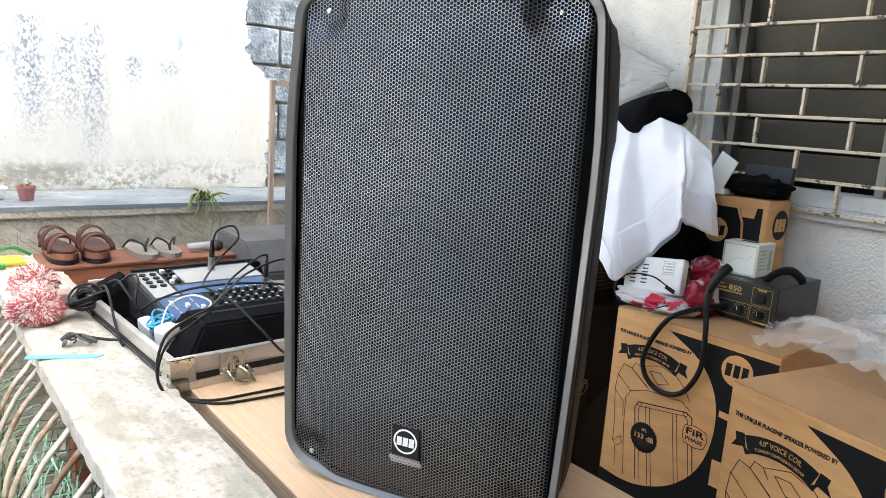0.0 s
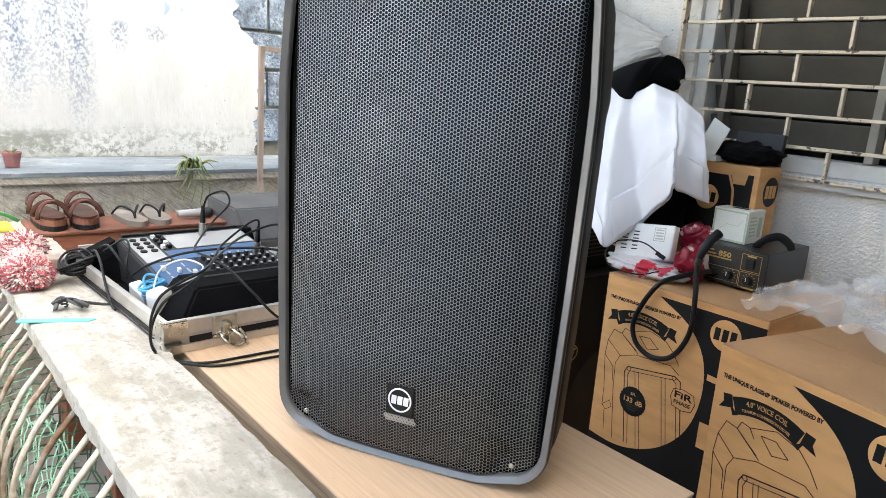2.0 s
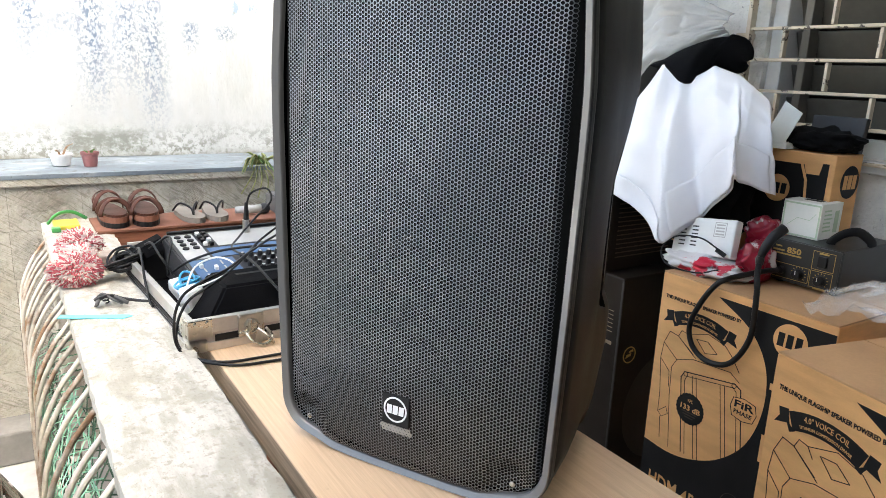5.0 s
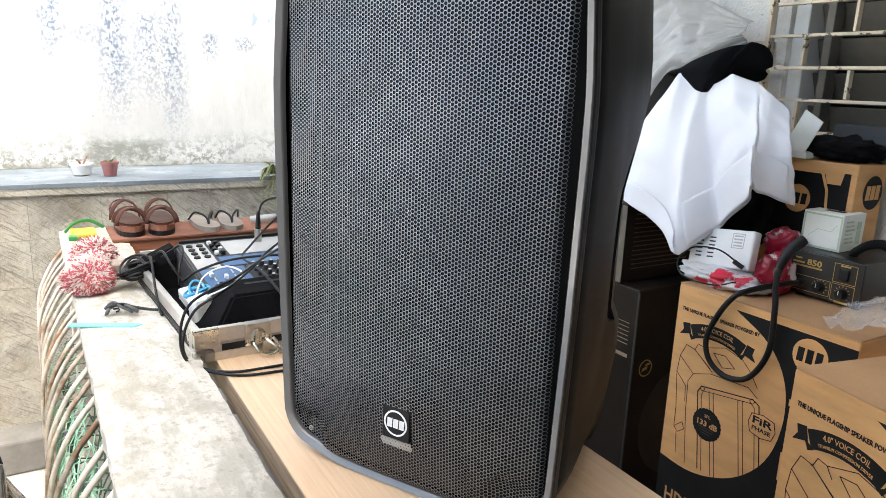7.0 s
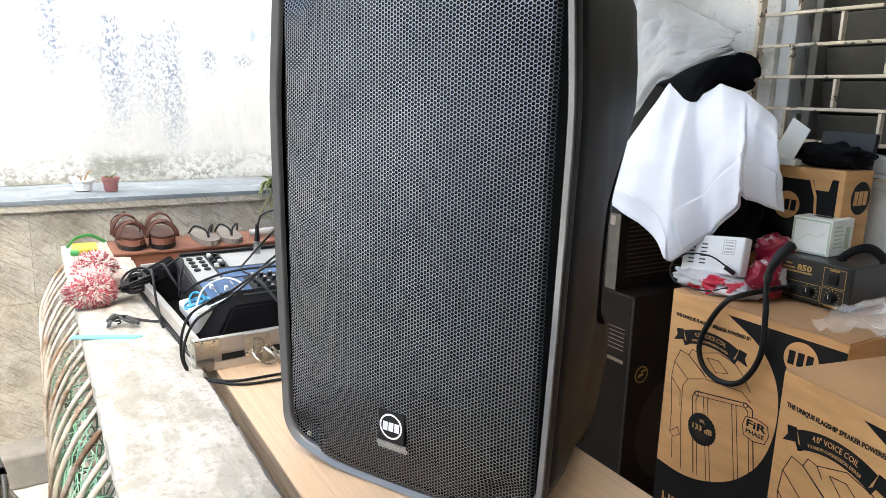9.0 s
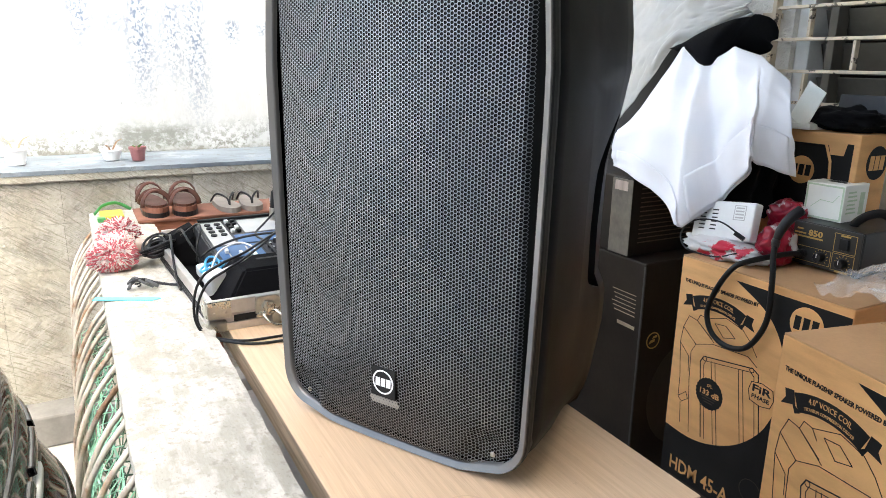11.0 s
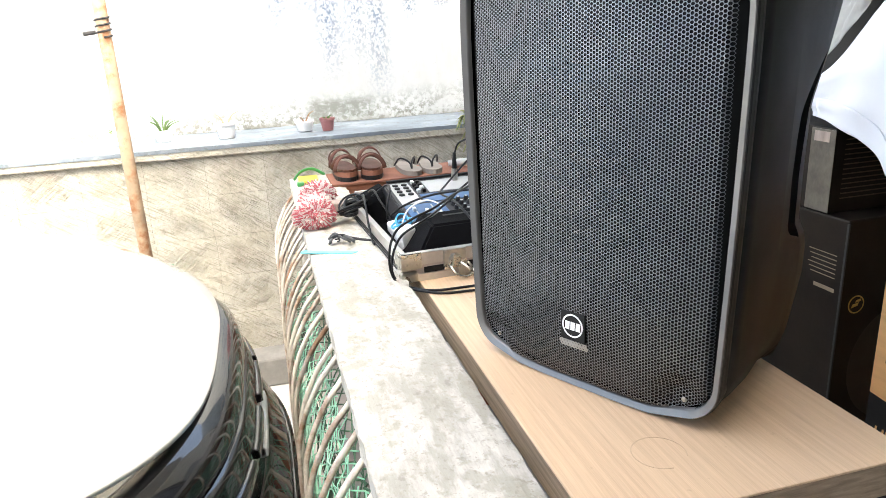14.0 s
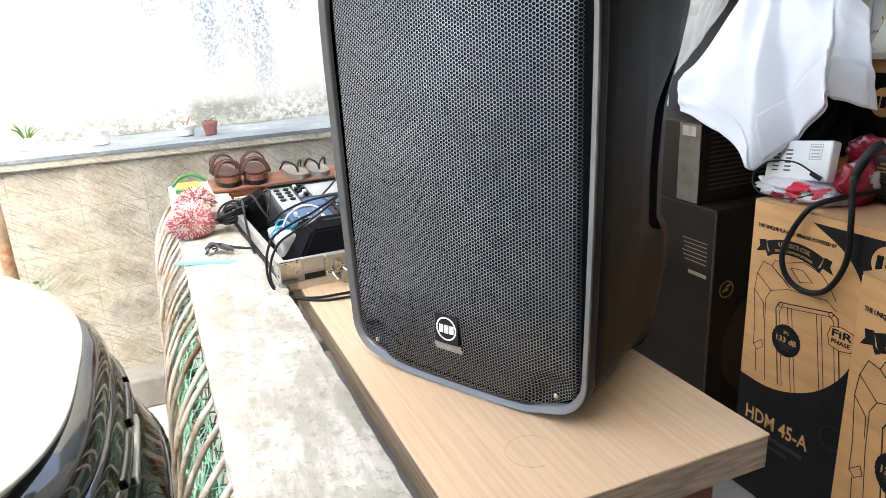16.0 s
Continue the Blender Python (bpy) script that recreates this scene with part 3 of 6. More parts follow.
def window():
    w = thing("window_1", "white-framed louvre window behind a rusty brick-pattern grille", "window", pose(0, WY, 0), kind="structure")
    fr = bmesh.new()
    for b in ((-0.53, 0.02, 1.13, -0.485, 0.12, 2.25), (1.40, 0.02, 1.13, 1.45, 0.12, 2.25), (-0.485, 0.02, 1.13, 1.40, 0.12, 1.175), (-0.485, 0.02, 2.21, 1.40, 0.12, 2.25)):
        box(*b, 0.004, fr)
    part("window_frame", fr, WINWHITE, w)
    part("window_sill", box(-0.56, -0.03, 1.095, 1.48, 0.02, 1.128, 0.005), WINWHITE, w)
    for x in (-0.43, 0.02, 0.50, 0.95):
        part("mullion", box(x - 0.012, 0.03, 1.177, x + 0.012, 0.08, 2.208, 0.003), SLAT if x < 0 else CURTAIN, w)
    for k in range(11):
        z = 1.19 + 0.093 * k
        bm = bmesh.new()
        bmesh.ops.create_cube(bm, size=1.0, matrix=Matrix.Translation((0.457, 0.09, z + 0.045)) @ Matrix.Rotation(radians(24), 4, "X") @ Matrix.Diagonal((1.88, 0.006, 0.092, 1)))
        part("slat", bm, SLAT, w)
    # flat-bar grille in brick pattern
    g = part("window_grille", box(-0.565, -0.055, 1.115, -0.552, -0.028, 2.3, 0.002), GRILLPAINT, w, "chipped cream-painted iron bars")
    part("grille_bar", box(1.47, -0.055, 1.115, 1.483, -0.028, 2.3, 0.002), GRILLPAINT, g)
    rows = [1.120 + 0.0865 * k for k in range(14)]
    for k, z in enumerate(rows):
        part("grille_bar", box(-0.552, -0.05, z - 0.0042, 1.47, -0.03, z + 0.0042, 0.001), GRILLPAINT, g)
        if k == len(rows) - 1:
            break
        x = (-0.447 if k % 2 else -0.580) + 0.004 * (k % 3)
        while x < 1.45:
            if x > -0.54:
                part("grille_bar", box(x - 0.0042, -0.049, z + 0.006, x + 0.0042, -0.031, rows[k + 1] - 0.006, 0.001), GRILLPAINT, g)
            x += 0.262
    part("grille_lug", box(-0.60, -0.05, 1.44, -0.567, 0.0, 1.455, 0.002), GRILLPAINT, w)


window()

# porch ledge
lg = bmesh.new()
LX0, LX1, LY0, LY1, LZ = -1.88, 1.6, -0.345, -0.155, 0.765
b = sheet(120, 8, lambda u, v: (LX0 + (LX1 - LX0) * u, LY0 + (LY1 - LY0) * v + (0.006 * noise.noise((u * 90, v * 2, 4)) if v in (0, 1) else 0), LZ + 0.002 * noise.noise((u * 40, v * 6, 2)) - (0.004 if v in (0, 1) else 0)))
r = bmesh.ops.extrude_face_region(b, geom=b.faces[:])
bmesh.ops.translate(b, verts=[g for g in r["geom"] if isinstance(g, bmesh.types.BMVert)], vec=(0, 0, -0.034))
tagged(part("ledge", b, CEMENT), "pale worn cement ledge with flaking grey patches", "ledge", kind="structure")
tagged(part("ledge_foot", box(LX0, -0.395, GZ, LX1, -0.30, GZ + 0.28, 0.015), CEMENT), "low cement footing below the bellied bars", "footing", kind="structure")
for x in (-1.86, 1.2):
    tagged(part("ledge_pier", box(x, -0.335, GZ + 0.28, x + 0.12, -0.165, LZ - 0.039, 0.006), CEMENT), "square cement pier under the porch ledge", "pier", kind="structure")


BELLY = ((-0.318, 0.738), (-0.352, 0.695), (-0.376, 0.664), (-0.396, 0.628), (-0.412, 0.592), (-0.424, 0.550), (-0.430, 0.490), (-0.432, 0.40), (-0.432, 0.22), (-0.426, 0.05), (-0.400, GZ + 0.27))


def bellied_grille():
    g = thing("bellied_grille", "row of bowed rusty cream-painted iron bars under the ledge", "grille")
    path = smooth_path([(0, y, z) for y, z in BELLY], 3)
    me = None
    x = LX0 + 0.05
    while x < 1.15:
        if me is None:
            o = part("bar", tube(path, 0.0058, 6, flat=0.8), BAR, g, smooth=True, m=pose(x, 0, 0))
            me = o.data
        else:
            link("bar", me, None, g, m=pose(x, random.uniform(-0.004, 0.004), 0, 0, 0, random.uniform(-2, 2)))
        x += 0.083 + random.uniform(-0.005, 0.005)
    part("rail", tube([(LX0 + 0.02, -0.424, 0.03), (1.15, -0.424, 0.03)], 0.007, 6), BAR, g)
    part("rail", tube([(LX0 + 0.02, -0.322, 0.722), (1.15, -0.322, 0.722)], 0.008, 6), BAR, g)


bellied_grille()


def net():
    """Tangled green diamond netting that fills the belly behind the bars."""
    prof = smooth_path([(0, y, z) for y, z in BELLY], 6)
    rnd = random.Random(4)
    # The second, darker layer is added in place of the growth behind.
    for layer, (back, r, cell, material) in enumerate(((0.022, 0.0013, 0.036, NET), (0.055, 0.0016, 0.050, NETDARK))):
        bm = bmesh.new()
        for s in (-1, 1):
            x = -0.95
            while x < 1.15:
                pts = []
                top = 9 + int(12 * abs(noise.noise((x * 2.3, layer * 3.0, 1.5))))
                for k in range(top, len(prof) - 6, 2):
                    p = prof[k]
                    q = (x + s * cell * 0.28 * k + 0.012 * noise.noise((x * 5, k * 0.3, layer)), p.y + back + 0.020 * noise.noise(((x + s * cell * 0.28 * k) * 9, k * 0.22, 5 + layer)), p.z - 0.012)
                    pts.append(q)
                if len(pts) > 2:
                    tube(pts, r, 4, bm)
                x += cell + rnd.uniform(-0.003, 0.003)
        tagged(part("green_netting", bm, material), "tangled green plastic netting stuffed behind the bars" if layer == 0 else "added dark green net layer for the growth behind the net", "netting", kind="stuff")


net()

# ---------------------------------------------------------------- table and loudspeaker
DZ = 0.75


def table():
    t = thing("table", "thick plywood table board on brick-red timber legs", "table", pose(0, 0, 0))
    part("tabletop", box(-1.42, -0.122, DZ - 0.004, 0.300, 0.318, DZ, 0.0015), WOOD, t)
    part("board_core", box(-1.42, -0.121, DZ - 0.052, 0.299, 0.317, DZ - 0.0045, 0.002), WOODEDGE, t, "raw layered plywood edge")
    for x in (-1.3, 0.16):
        for y in (-0.10, 0.22):
            part("leg", box(x, y, 0, x + 0.075, y + 0.075, DZ - 0.053, 0.004), REDWOOD, t)
    ring = bmesh.new()
    for k in range(40):
        a, b = 2 * math.pi * k / 48, 2 * math.pi * (k + 1) / 48
        slab([(0.0345 * math.cos(a), 0.0345 * math.sin(a)), (0.0345 * math.cos(b), 0.0345 * math.sin(b)), (0.0358 * math.cos(b), 0.0358 * math.sin(b)), (0.0358 * math.cos(a), 0.0358 * math.sin(a))], -0.0002, 0.0002, ring)
    ring.transform(Matrix.Translation((0.191, 0.022, DZ + 0.0003)) @ Matrix.Rotation(radians(90), 4, "X"))
    part("cup_stain", ring, RINGSTAIN, t, "faint brown ring left by a cup")
    part("apron", box(-1.22, 0.25, DZ - 0.13, 0.155, 0.275, DZ - 0.053, 0.003), REDWOOD, t)


table()

SPK = pose(0, 0, DZ, 0, 0, 28.5)
H = 0.738
SX = 0.0025


def front_half(z):
    """Half width of the loudspeaker's front at height z."""
    return lerp_table([(0, 0.2175), (0.08, 0.2190), (0.27, 0.2250), (0.48, 0.2288), (0.54, 0.2290), (0.565, 0.2278), (0.64, 0.2225), (H, 0.2145)], z)


def front_outline(inset, n=6):
    """Rounded outline of the front, with a dipping foot edge, drawn in by inset."""
    pts = []
    w0, wt = front_half(0.06) - inset, front_half(H - 0.05) - inset
    rb, rt = 0.058 - inset * 0.7, 0.052 - inset * 0.7
    zb, zt = inset, H - inset
    heights = (0.12, 0.20, 0.30, 0.40, 0.48, 0.525, 0.545, 0.565, 0.60, 0.65)

    def arc(cx, cz, r, a0, a1):
        for k in range(n + 1):
            a = radians(a0 + (a1 - a0) * k / n)
            pts.append((cx + r * math.cos(a), cz + r * math.sin(a)))
    dip = 0.014
    arc(w0 - rb, zb + rb + dip, rb, 0, -68)
    for k in range(1, 8):
        u = 1 - 2 * k / 8
        pts.append(((w0 - rb) * u, zb + dip * u * u * u * u * 0.6 + 0.000))
    arc(-(w0 - rb), zb + rb + dip, rb, 248, 180)
    pts.extend((-(front_half(z) - inset), z) for z in heights)
    arc(-(wt - rt), zt - rt, rt, 176, 90)
    arc(wt - rt, zt - rt, rt, 90, 4)
    pts.extend((front_half(z) - inset, z) for z in heights[::-1])
    return [(x + SX, z) for x, z in pts]


def ring_loft(levels):
    """Joins outlines (pairs of outline and y) into a skin."""
    bm = bmesh.new()
    rows = [[bm.verts.new((x, y, z)) for x, z in o] for o, y in levels]
    for a, b in zip(rows, rows[1:]):
        for k in range(len(a)):
            j = (k + 1) % len(a)
            bm.faces.new((a[k], a[j], b[j], b[k]))
    return bm, rows


def loudspeaker():
    s = thing("loudspeaker", "large black plastic two-way loudspeaker with a perforated grille", "loudspeaker", SPK)
    # cabinet: sections stacked in height; the chamfered flanks are open where the grips are
    back = [(0.012, 0.275), (0.025, 0.303), (0.045, 0.323), (0.13, 0.362), (0.19, 0.362), (0.222, 0.345), (0.30, 0.349), (0.40, 0.361), (0.48, 0.387), (0.545, 0.402), (0.60, 0.405), (0.69, 0.385), (0.724, 0.335)]
    tail = [(0, 0.176), (0.19, 0.178), (0.222, 0.170), (0.40, 0.166), (0.48, 0.174), (0.545, 0.180), (H, 0.172)]
    tuck = [(0.012, 0.056), (0.025, 0.025), (0.045, 0.010), (0.075, 0.002), (0.69, 0.003), (0.724, 0.018)]
    grip = [(0.200, (0.78, 0.80)), (0.212, (0.55, 0.80)), (0.235, (0.38, 0.76)), (0.31, (0.30, 0.72)), (0.37, (0.34, 0.80)), (0.40, (0.42, 0.86)), (0.445, (0.74, 0.93)), (0.478, (0.96, 0.975))]
    heights = [0.012, 0.018, 0.025, 0.035, 0.045, 0.06, 0.075, 0.10, 0.13, 0.16, 0.18] + [0.200 + 0.278 * k / 24 for k in range(25)] + [0.50, 0.52, 0.545, 0.57, 0.60, 0.645, 0.69, 0.71, 0.724]
    bm, hr = bmesh.new(), bmesh.new()
    rows, pockets = [], []
    for z in heights:
        w, d, bx = front_half(z) - lerp_table(tuck, z), lerp_table(back, z), lerp_table(tail, z)
        mid = lerp_table([(0, 0.15), (0.06, 0.172), (0.2, 0.175), (H, 0.175)], z)
        mx = w - 0.014
        inside_grip = 0.1999 < z < 0.4781
        k0, k1 = (lerp_table([(a, b[i]) for a, b in grip], z) for i in (0, 1)) if inside_grip else (0.45, 0.80)
        half = [(w, 0.016), (w + 0.0005, 0.05), (w - 0.004, 0.11), (mx, mid), (mx + (bx - mx) * k0, mid + (d - mid) * k0), (mx + (bx - mx) * k1, mid + (d - mid) * k1), (bx, d), (bx - 0.010, d + 0.007), (bx - 0.04, d + 0.008)]
        rows.append([bm.verts.new((x + SX, y, z)) for x, y in half] + [bm.verts.new((SX - x, y, z)) for x, y in half[::-1]])
        pocket = []
        if inside_grip:
            for sg in (1, -1):
                (xa, ya), (xb, yb) = half[4], half[5]
                pocket.append([hr.verts.new((SX + sg * x, y, z)) for x, y in ((xa, ya), (xa - 0.05, ya + 0.012), (xb - 0.045, yb - 0.002), (xb, yb))])
        pockets.append(pocket)
    last = len(rows[0]) - 1
    for i, (a, b) in enumerate(zip(rows, rows[1:])):
        opening = bool(pockets[i] and pockets[i + 1])
        for k in range(last):
            if not (opening and k in (4, last - 5)):
                bm.faces.new((a[k], a[k + 1], b[k + 1], b[k]))
        bm.faces.new((a[-1], a[0], b[0], b[-1]))
        if opening:
            for lo, hi in zip(pockets[i], pockets[i + 1]):
                for k in range(3):
                    hr.faces.new((lo[k], lo[k + 1], hi[k + 1], hi[k]))
        for k in (3, 4, 5, last - 3, last - 4, last - 5):
            e = bm.edges.get((a[k], b[k]))
            if e and (k in (3, last - 3) or opening):
                e.smooth = False
    bm.faces.new(rows[0])
    bm.faces.new(rows[-1][::-1])
    part("cabinet", bm, PLASTIC, s, smooth=True)
    right = hr.copy()
    for q, sg in ((hr, -1), (right, 1)):
        bmesh.ops.delete(q, geom=[f for f in q.faces if (f.calc_center_median().x - SX) * sg < 0], context="FACES")
        part("handle_recess", q, INK, s, "deep black side handle recess")
    # front surround that joins the cabinet, and the paler rim
    sb, _ = ring_loft([(front_outline(0.004), 0.030), (front_outline(0.0005), 0.014), (front_outline(0.0), 0.004), (front_outline(0.0012), 0.0004)])
    part("surround", sb, PLASTIC, s, smooth=False)
    rb, _ = ring_loft([(front_outline(0.0012), 0.0004), (front_outline(0.0015), -0.0020), (front_outline(0.0024), -0.0030), (front_outline(0.0106), 0.0014), (front_outline(0.0120), 0.0040), (front_outline(0.0125), 0.0100)])
    part("rim", rb, RIM, s, "satin grey rim round the grille")
    # Foam backing, coloured for the unlit cabinet inside.
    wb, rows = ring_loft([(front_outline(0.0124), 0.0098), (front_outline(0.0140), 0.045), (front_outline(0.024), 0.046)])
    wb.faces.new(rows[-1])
    part("grille_foam", wb, HOLESHADE, s)
    # perforated steel: hexagonal cells with open centres, dished at the four screws
    inner = front_outline(0.0145)
    poly = [Vector(p) for p in inner]

    def inside(x, z):
        if abs(x - SX) > 0.2040:
            return False
        c = False
        for i in range(len(poly)):
            a, b2 = poly[i], poly[i - 1]
            if (a.y > z) != (b2.y > z) and x < (b2.x - a.x) * (z - a.y) / (b2.y - a.y) + a.x:
                c = not c
        return c
    screws = [(-0.169, 0.040), (0.169, 0.040), (-0.164, 0.700), (0.164, 0.700)]

    def depth(x, z):
        e = min(0.207 - abs(x - SX), front_half(z) - 0.0125 - abs(x - SX), z - 0.014, H - 0.014 - z)
        d = 0.0030 - 0.026 * (1 - (x / 0.21) ** 2) * (0.5 + 0.5 * min(1.0, max(0.0, (z - 0.02) / 0.13))) + 0.012 * max(0.0, 1 - e / 0.012) ** 2
        for sx, sz in screws:
            q = math.hypot(x - sx, z - sz)
            k = 0 if q > 0.044 else (1 if q < 0.018 else (0.044 - q) / 0.026)
            d += (0.0075 - d) * k
        return d
    pitch = 0.0051
    rad = pitch / math.sqrt(3)
    hole = 0.72 * rad
    verts, faces, slots, shared = [], [], [], {}

    def vert(x, z):
        key = (round(x * 1e5), round(z * 1e5))
        if key not in shared:
            shared[key] = len(verts)
            verts.append((x, depth(x, z), z))
        return shared[key]
    for i in range(-48, 49):
        for j in range(int(H / pitch) + 1):
            x, z = i * pitch * 0.8660254, (j + 0.5 * (i % 2)) * pitch
            if not inside(x, z):
                continue
            out = [vert(x + rad * math.cos(math.pi / 3 * k), z + rad * math.sin(math.pi / 3 * k)) for k in range(6)]
            base = len(verts)
            for lift in (0.0002, 0.0015):
                for k in range(12):
                    px, pz = x + hole * math.cos(math.pi / 6 * k), z + hole * math.sin(math.pi / 6 * k)
                    verts.append((px, depth(px, pz) + lift, pz))
            for k in range(6):
                q = (2 * k + 2) % 12
                faces.append((out[k], out[(k + 1) % 6], base + q, base + 2 * k + 1, base + 2 * k))
                slots.append(0)
            # Hole sides take the backing's shade black instead of the steel colour.
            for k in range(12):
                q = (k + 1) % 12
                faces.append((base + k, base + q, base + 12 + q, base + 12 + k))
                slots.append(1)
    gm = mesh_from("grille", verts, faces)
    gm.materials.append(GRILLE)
    gm.materials.append(HOLESHADE)
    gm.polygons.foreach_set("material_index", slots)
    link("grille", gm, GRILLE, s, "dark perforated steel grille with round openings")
    for sx, sz in screws:
        b = lathe([(0.0001, 0.0022), (0.0022, 0.0020), (0.0036, 0.0010), (0.0040, 0.0)][::-1], 14, m=Matrix.Translation((sx, 0.0068, sz)) @ Matrix.Rotation(radians(90), 4, "X"))
        part("screw", b, STEEL, s, "small steel corner screw", smooth=True)
    # badge: square black plate with a white ring and bars
    bd = part("badge", box(-0.0175, -0.0225, 0.0885, 0.0255, -0.0120, 0.1335, 0.001), INK, s, "black square badge with a white ring")
    ring = bmesh.new()
    cx, cz, yb = 0.0040, 0.1120, -0.0229
    for k in range(36):
        a, b2 = 2 * math.pi * k / 36, 2 * math.pi * (k + 1) / 36
        slab([(cx + 0.0160 * math.cos(a), cz + 0.0160 * math.sin(a)), (cx + 0.0160 * math.cos(b2), cz + 0.0160 * math.sin(b2)), (cx + 0.0185 * math.cos(b2), cz + 0.0185 * math.sin(b2)), (cx + 0.0185 * math.cos(a), cz + 0.0185 * math.sin(a))], yb, yb + 0.0004, ring)
    part("badge_ring", ring, WHITEPLASTIC, bd)
    marks = bmesh.new()
    for x0 in (-0.0135, -0.0040, 0.0055):
        slab([(cx + x0, 0.1050), (cx + x0 + 0.0078, 0.1050), (cx + x0 + 0.0086, 0.1180), (cx + x0 + 0.0008, 0.1180)], yb, yb + 0.0004, marks)
    part("badge_mark", marks, WHITEPLASTIC, bd)
    dots = bmesh.new()
    for i in range(9):
        for j in range(2):
            x, z = -0.0185 + 0.0053 * i + 0.0026 * j, 0.0835 - 0.0046 * j
            stroke(dots, [(x + 0.0024 * math.cos(math.pi / 3 * k), z + 0.0024 * math.sin(math.pi / 3 * k)) for k in range(7)], 0.0012, -0.0205, -0.0185)
    part("badge_dots", dots, INKGREY, bd)
    for x in (-0.12, 0.12):
        for y in (0.05, 0.17):
            part("foot", lathe([(0.014, 0.0005), (0.015, 0.004), (0.013, 0.012)], 14, m=Matrix.Translation((x, y, 0))), RUBBER, s)


loudspeaker()

# ---------------------------------------------------------------- cartons by the window wall
CW, CD, CH = 0.46, 0.44, 0.83


def arc_pts(cx, cz, r, a0, a1, n=24):
    return [(cx + r * math.cos(radians(a0 + (a1 - a0) * k / n)), cz + r * math.sin(radians(a0 + (a1 - a0) * k / n))) for k in range(n + 1)]


def speaker_carton(m, label, stub=False):
    """A tall printed carton; x from 0 to CW along the face, the face at y = 0."""
    c = thing("speaker_carton", label, "carton", m, group="tall printed cartons")
    part("carton_body", box(0, 0, 0, CW, CD, CH - 0.004, 0.003), CARD, c)
    lid = bmesh.new()
    box(0.001, 0.001, CH - 0.004, CW - 0.001, CD / 2 - 0.001, CH, 0.001, lid)
    box(0.001, CD / 2 + 0.001, CH - 0.004, CW - 0.001, CD - 0.001, CH, 0.001, lid)
    part("lid_flap", lid, CARDTOP, c, "dull brown closed lid flaps")
    y = -0.0006
    # black field with the tan round and the tan head strip left free
    bk = bmesh.new()
    top = CH - 0.022
    curve = smooth_path([(x, z, 0) for x, z in ((0.171, top), (0.262, 0.757), (0.312, 0.690), (0.327, 0.610), (0.316, 0.525), (0.284, 0.455), (0.225, 0.395), (0.150, 0.357), (0.080, 0.343), (0.002, 0.348))], 5)
    field = [(CW - 0.002, top)] + [(q.x, q.y) for q in curve] + [(0.002, 0.002), (CW - 0.002, 0.002)]
    slab(field, y, 0.0, bk)
    part("black_field", bk, INK, c)
    # ring for the mark with bars inside
    dk = bmesh.new()
    slab(arc_pts(0.362, 0.760, 0.040, 0, 360, 32)[:-1], 2 * y, y, dk)
    mk = part("round_mark", dk, CARD, c, "tan round mark with black bars")
    bars = bmesh.new()
    for x0 in (0.332, 0.353, 0.374):
        slab([(x0, 0.744), (x0 + 0.015, 0.744), (x0 + 0.017, 0.776), (x0 + 0.002, 0.776)], 3 * y, 2 * y, bars)
    part("mark_bars", bars, INK, mk)
    for z0, z1, zr in ((0.634, 0.650, -0.010), (0.45, 0.52, 0.0)):
        tb = bmesh.new()
        slab([(0.333, z0), (CW - 0.002, z0 + zr), (CW - 0.002, z1 + zr), (0.333, z1)], 2 * y, y, tb)
        part("tan_band", tb, CARD, c)
    lettering("lettering", "THE UNIQUE FLAGSHIP SPEAKER POWERED BY", 0.0125, INK, c, pose(0.128, y, 0.763), align="CENTER", bold=0.0004, width=0.222)
    # ribbon banner
    rb = bmesh.new()
    R0, bx, bz = 0.20, 0.128, 0.748
    a = [(bx + (R0) * math.sin(t), bz - R0 + R0 * math.cos(t)) for t in (radians(-24 + 48 * k / 16) for k in range(17))]
    b = [(bx + (R0 - 0.036) * math.sin(t), bz - R0 + (R0 - 0.036) * math.cos(t)) for t in (radians(-24 + 48 * k / 16) for k in range(17))]
    slab(a + b[::-1], y, 0.0, rb)
    for sgn in (-1, 1):
        e = [(bx + sgn * 0.076, bz - 0.040), (bx + sgn * 0.110, bz - 0.050), (bx + sgn * 0.100, bz - 0.034), (bx + sgn * 0.104, bz - 0.018), (bx + sgn * 0.083, bz - 0.014)]
        slab(e, y * 0.8, 0.0, rb)
        slab([(bx + sgn * 0.062, bz - 0.050), (bx + sgn * 0.074, bz - 0.056), (bx + sgn * 0.086, bz - 0.034)], y * 0.7, 0.0, rb)
    rib = part("ribbon_banner", rb, INK, c, "black printed ribbon with pale words")
    lettering("lettering", '4.0" VOICE COIL', 0.0155, CARD, rib, pose(bx, 2 * y, bz - 0.017), bend=R0 - 0.017, align="CENTER", width=0.092)
    lettering("lettering", "TITANIUM COMPRESSION DRIVER", 0.0085, CARD, rib, pose(bx, 2 * y, bz - 0.030), bend=R0 - 0.030, align="CENTER", width=0.108)
    # line drawing of a loudspeaker
    dr = bmesh.new()
    L = lambda pts, w=0.0017: stroke(dr, pts, w, y, 0.0)
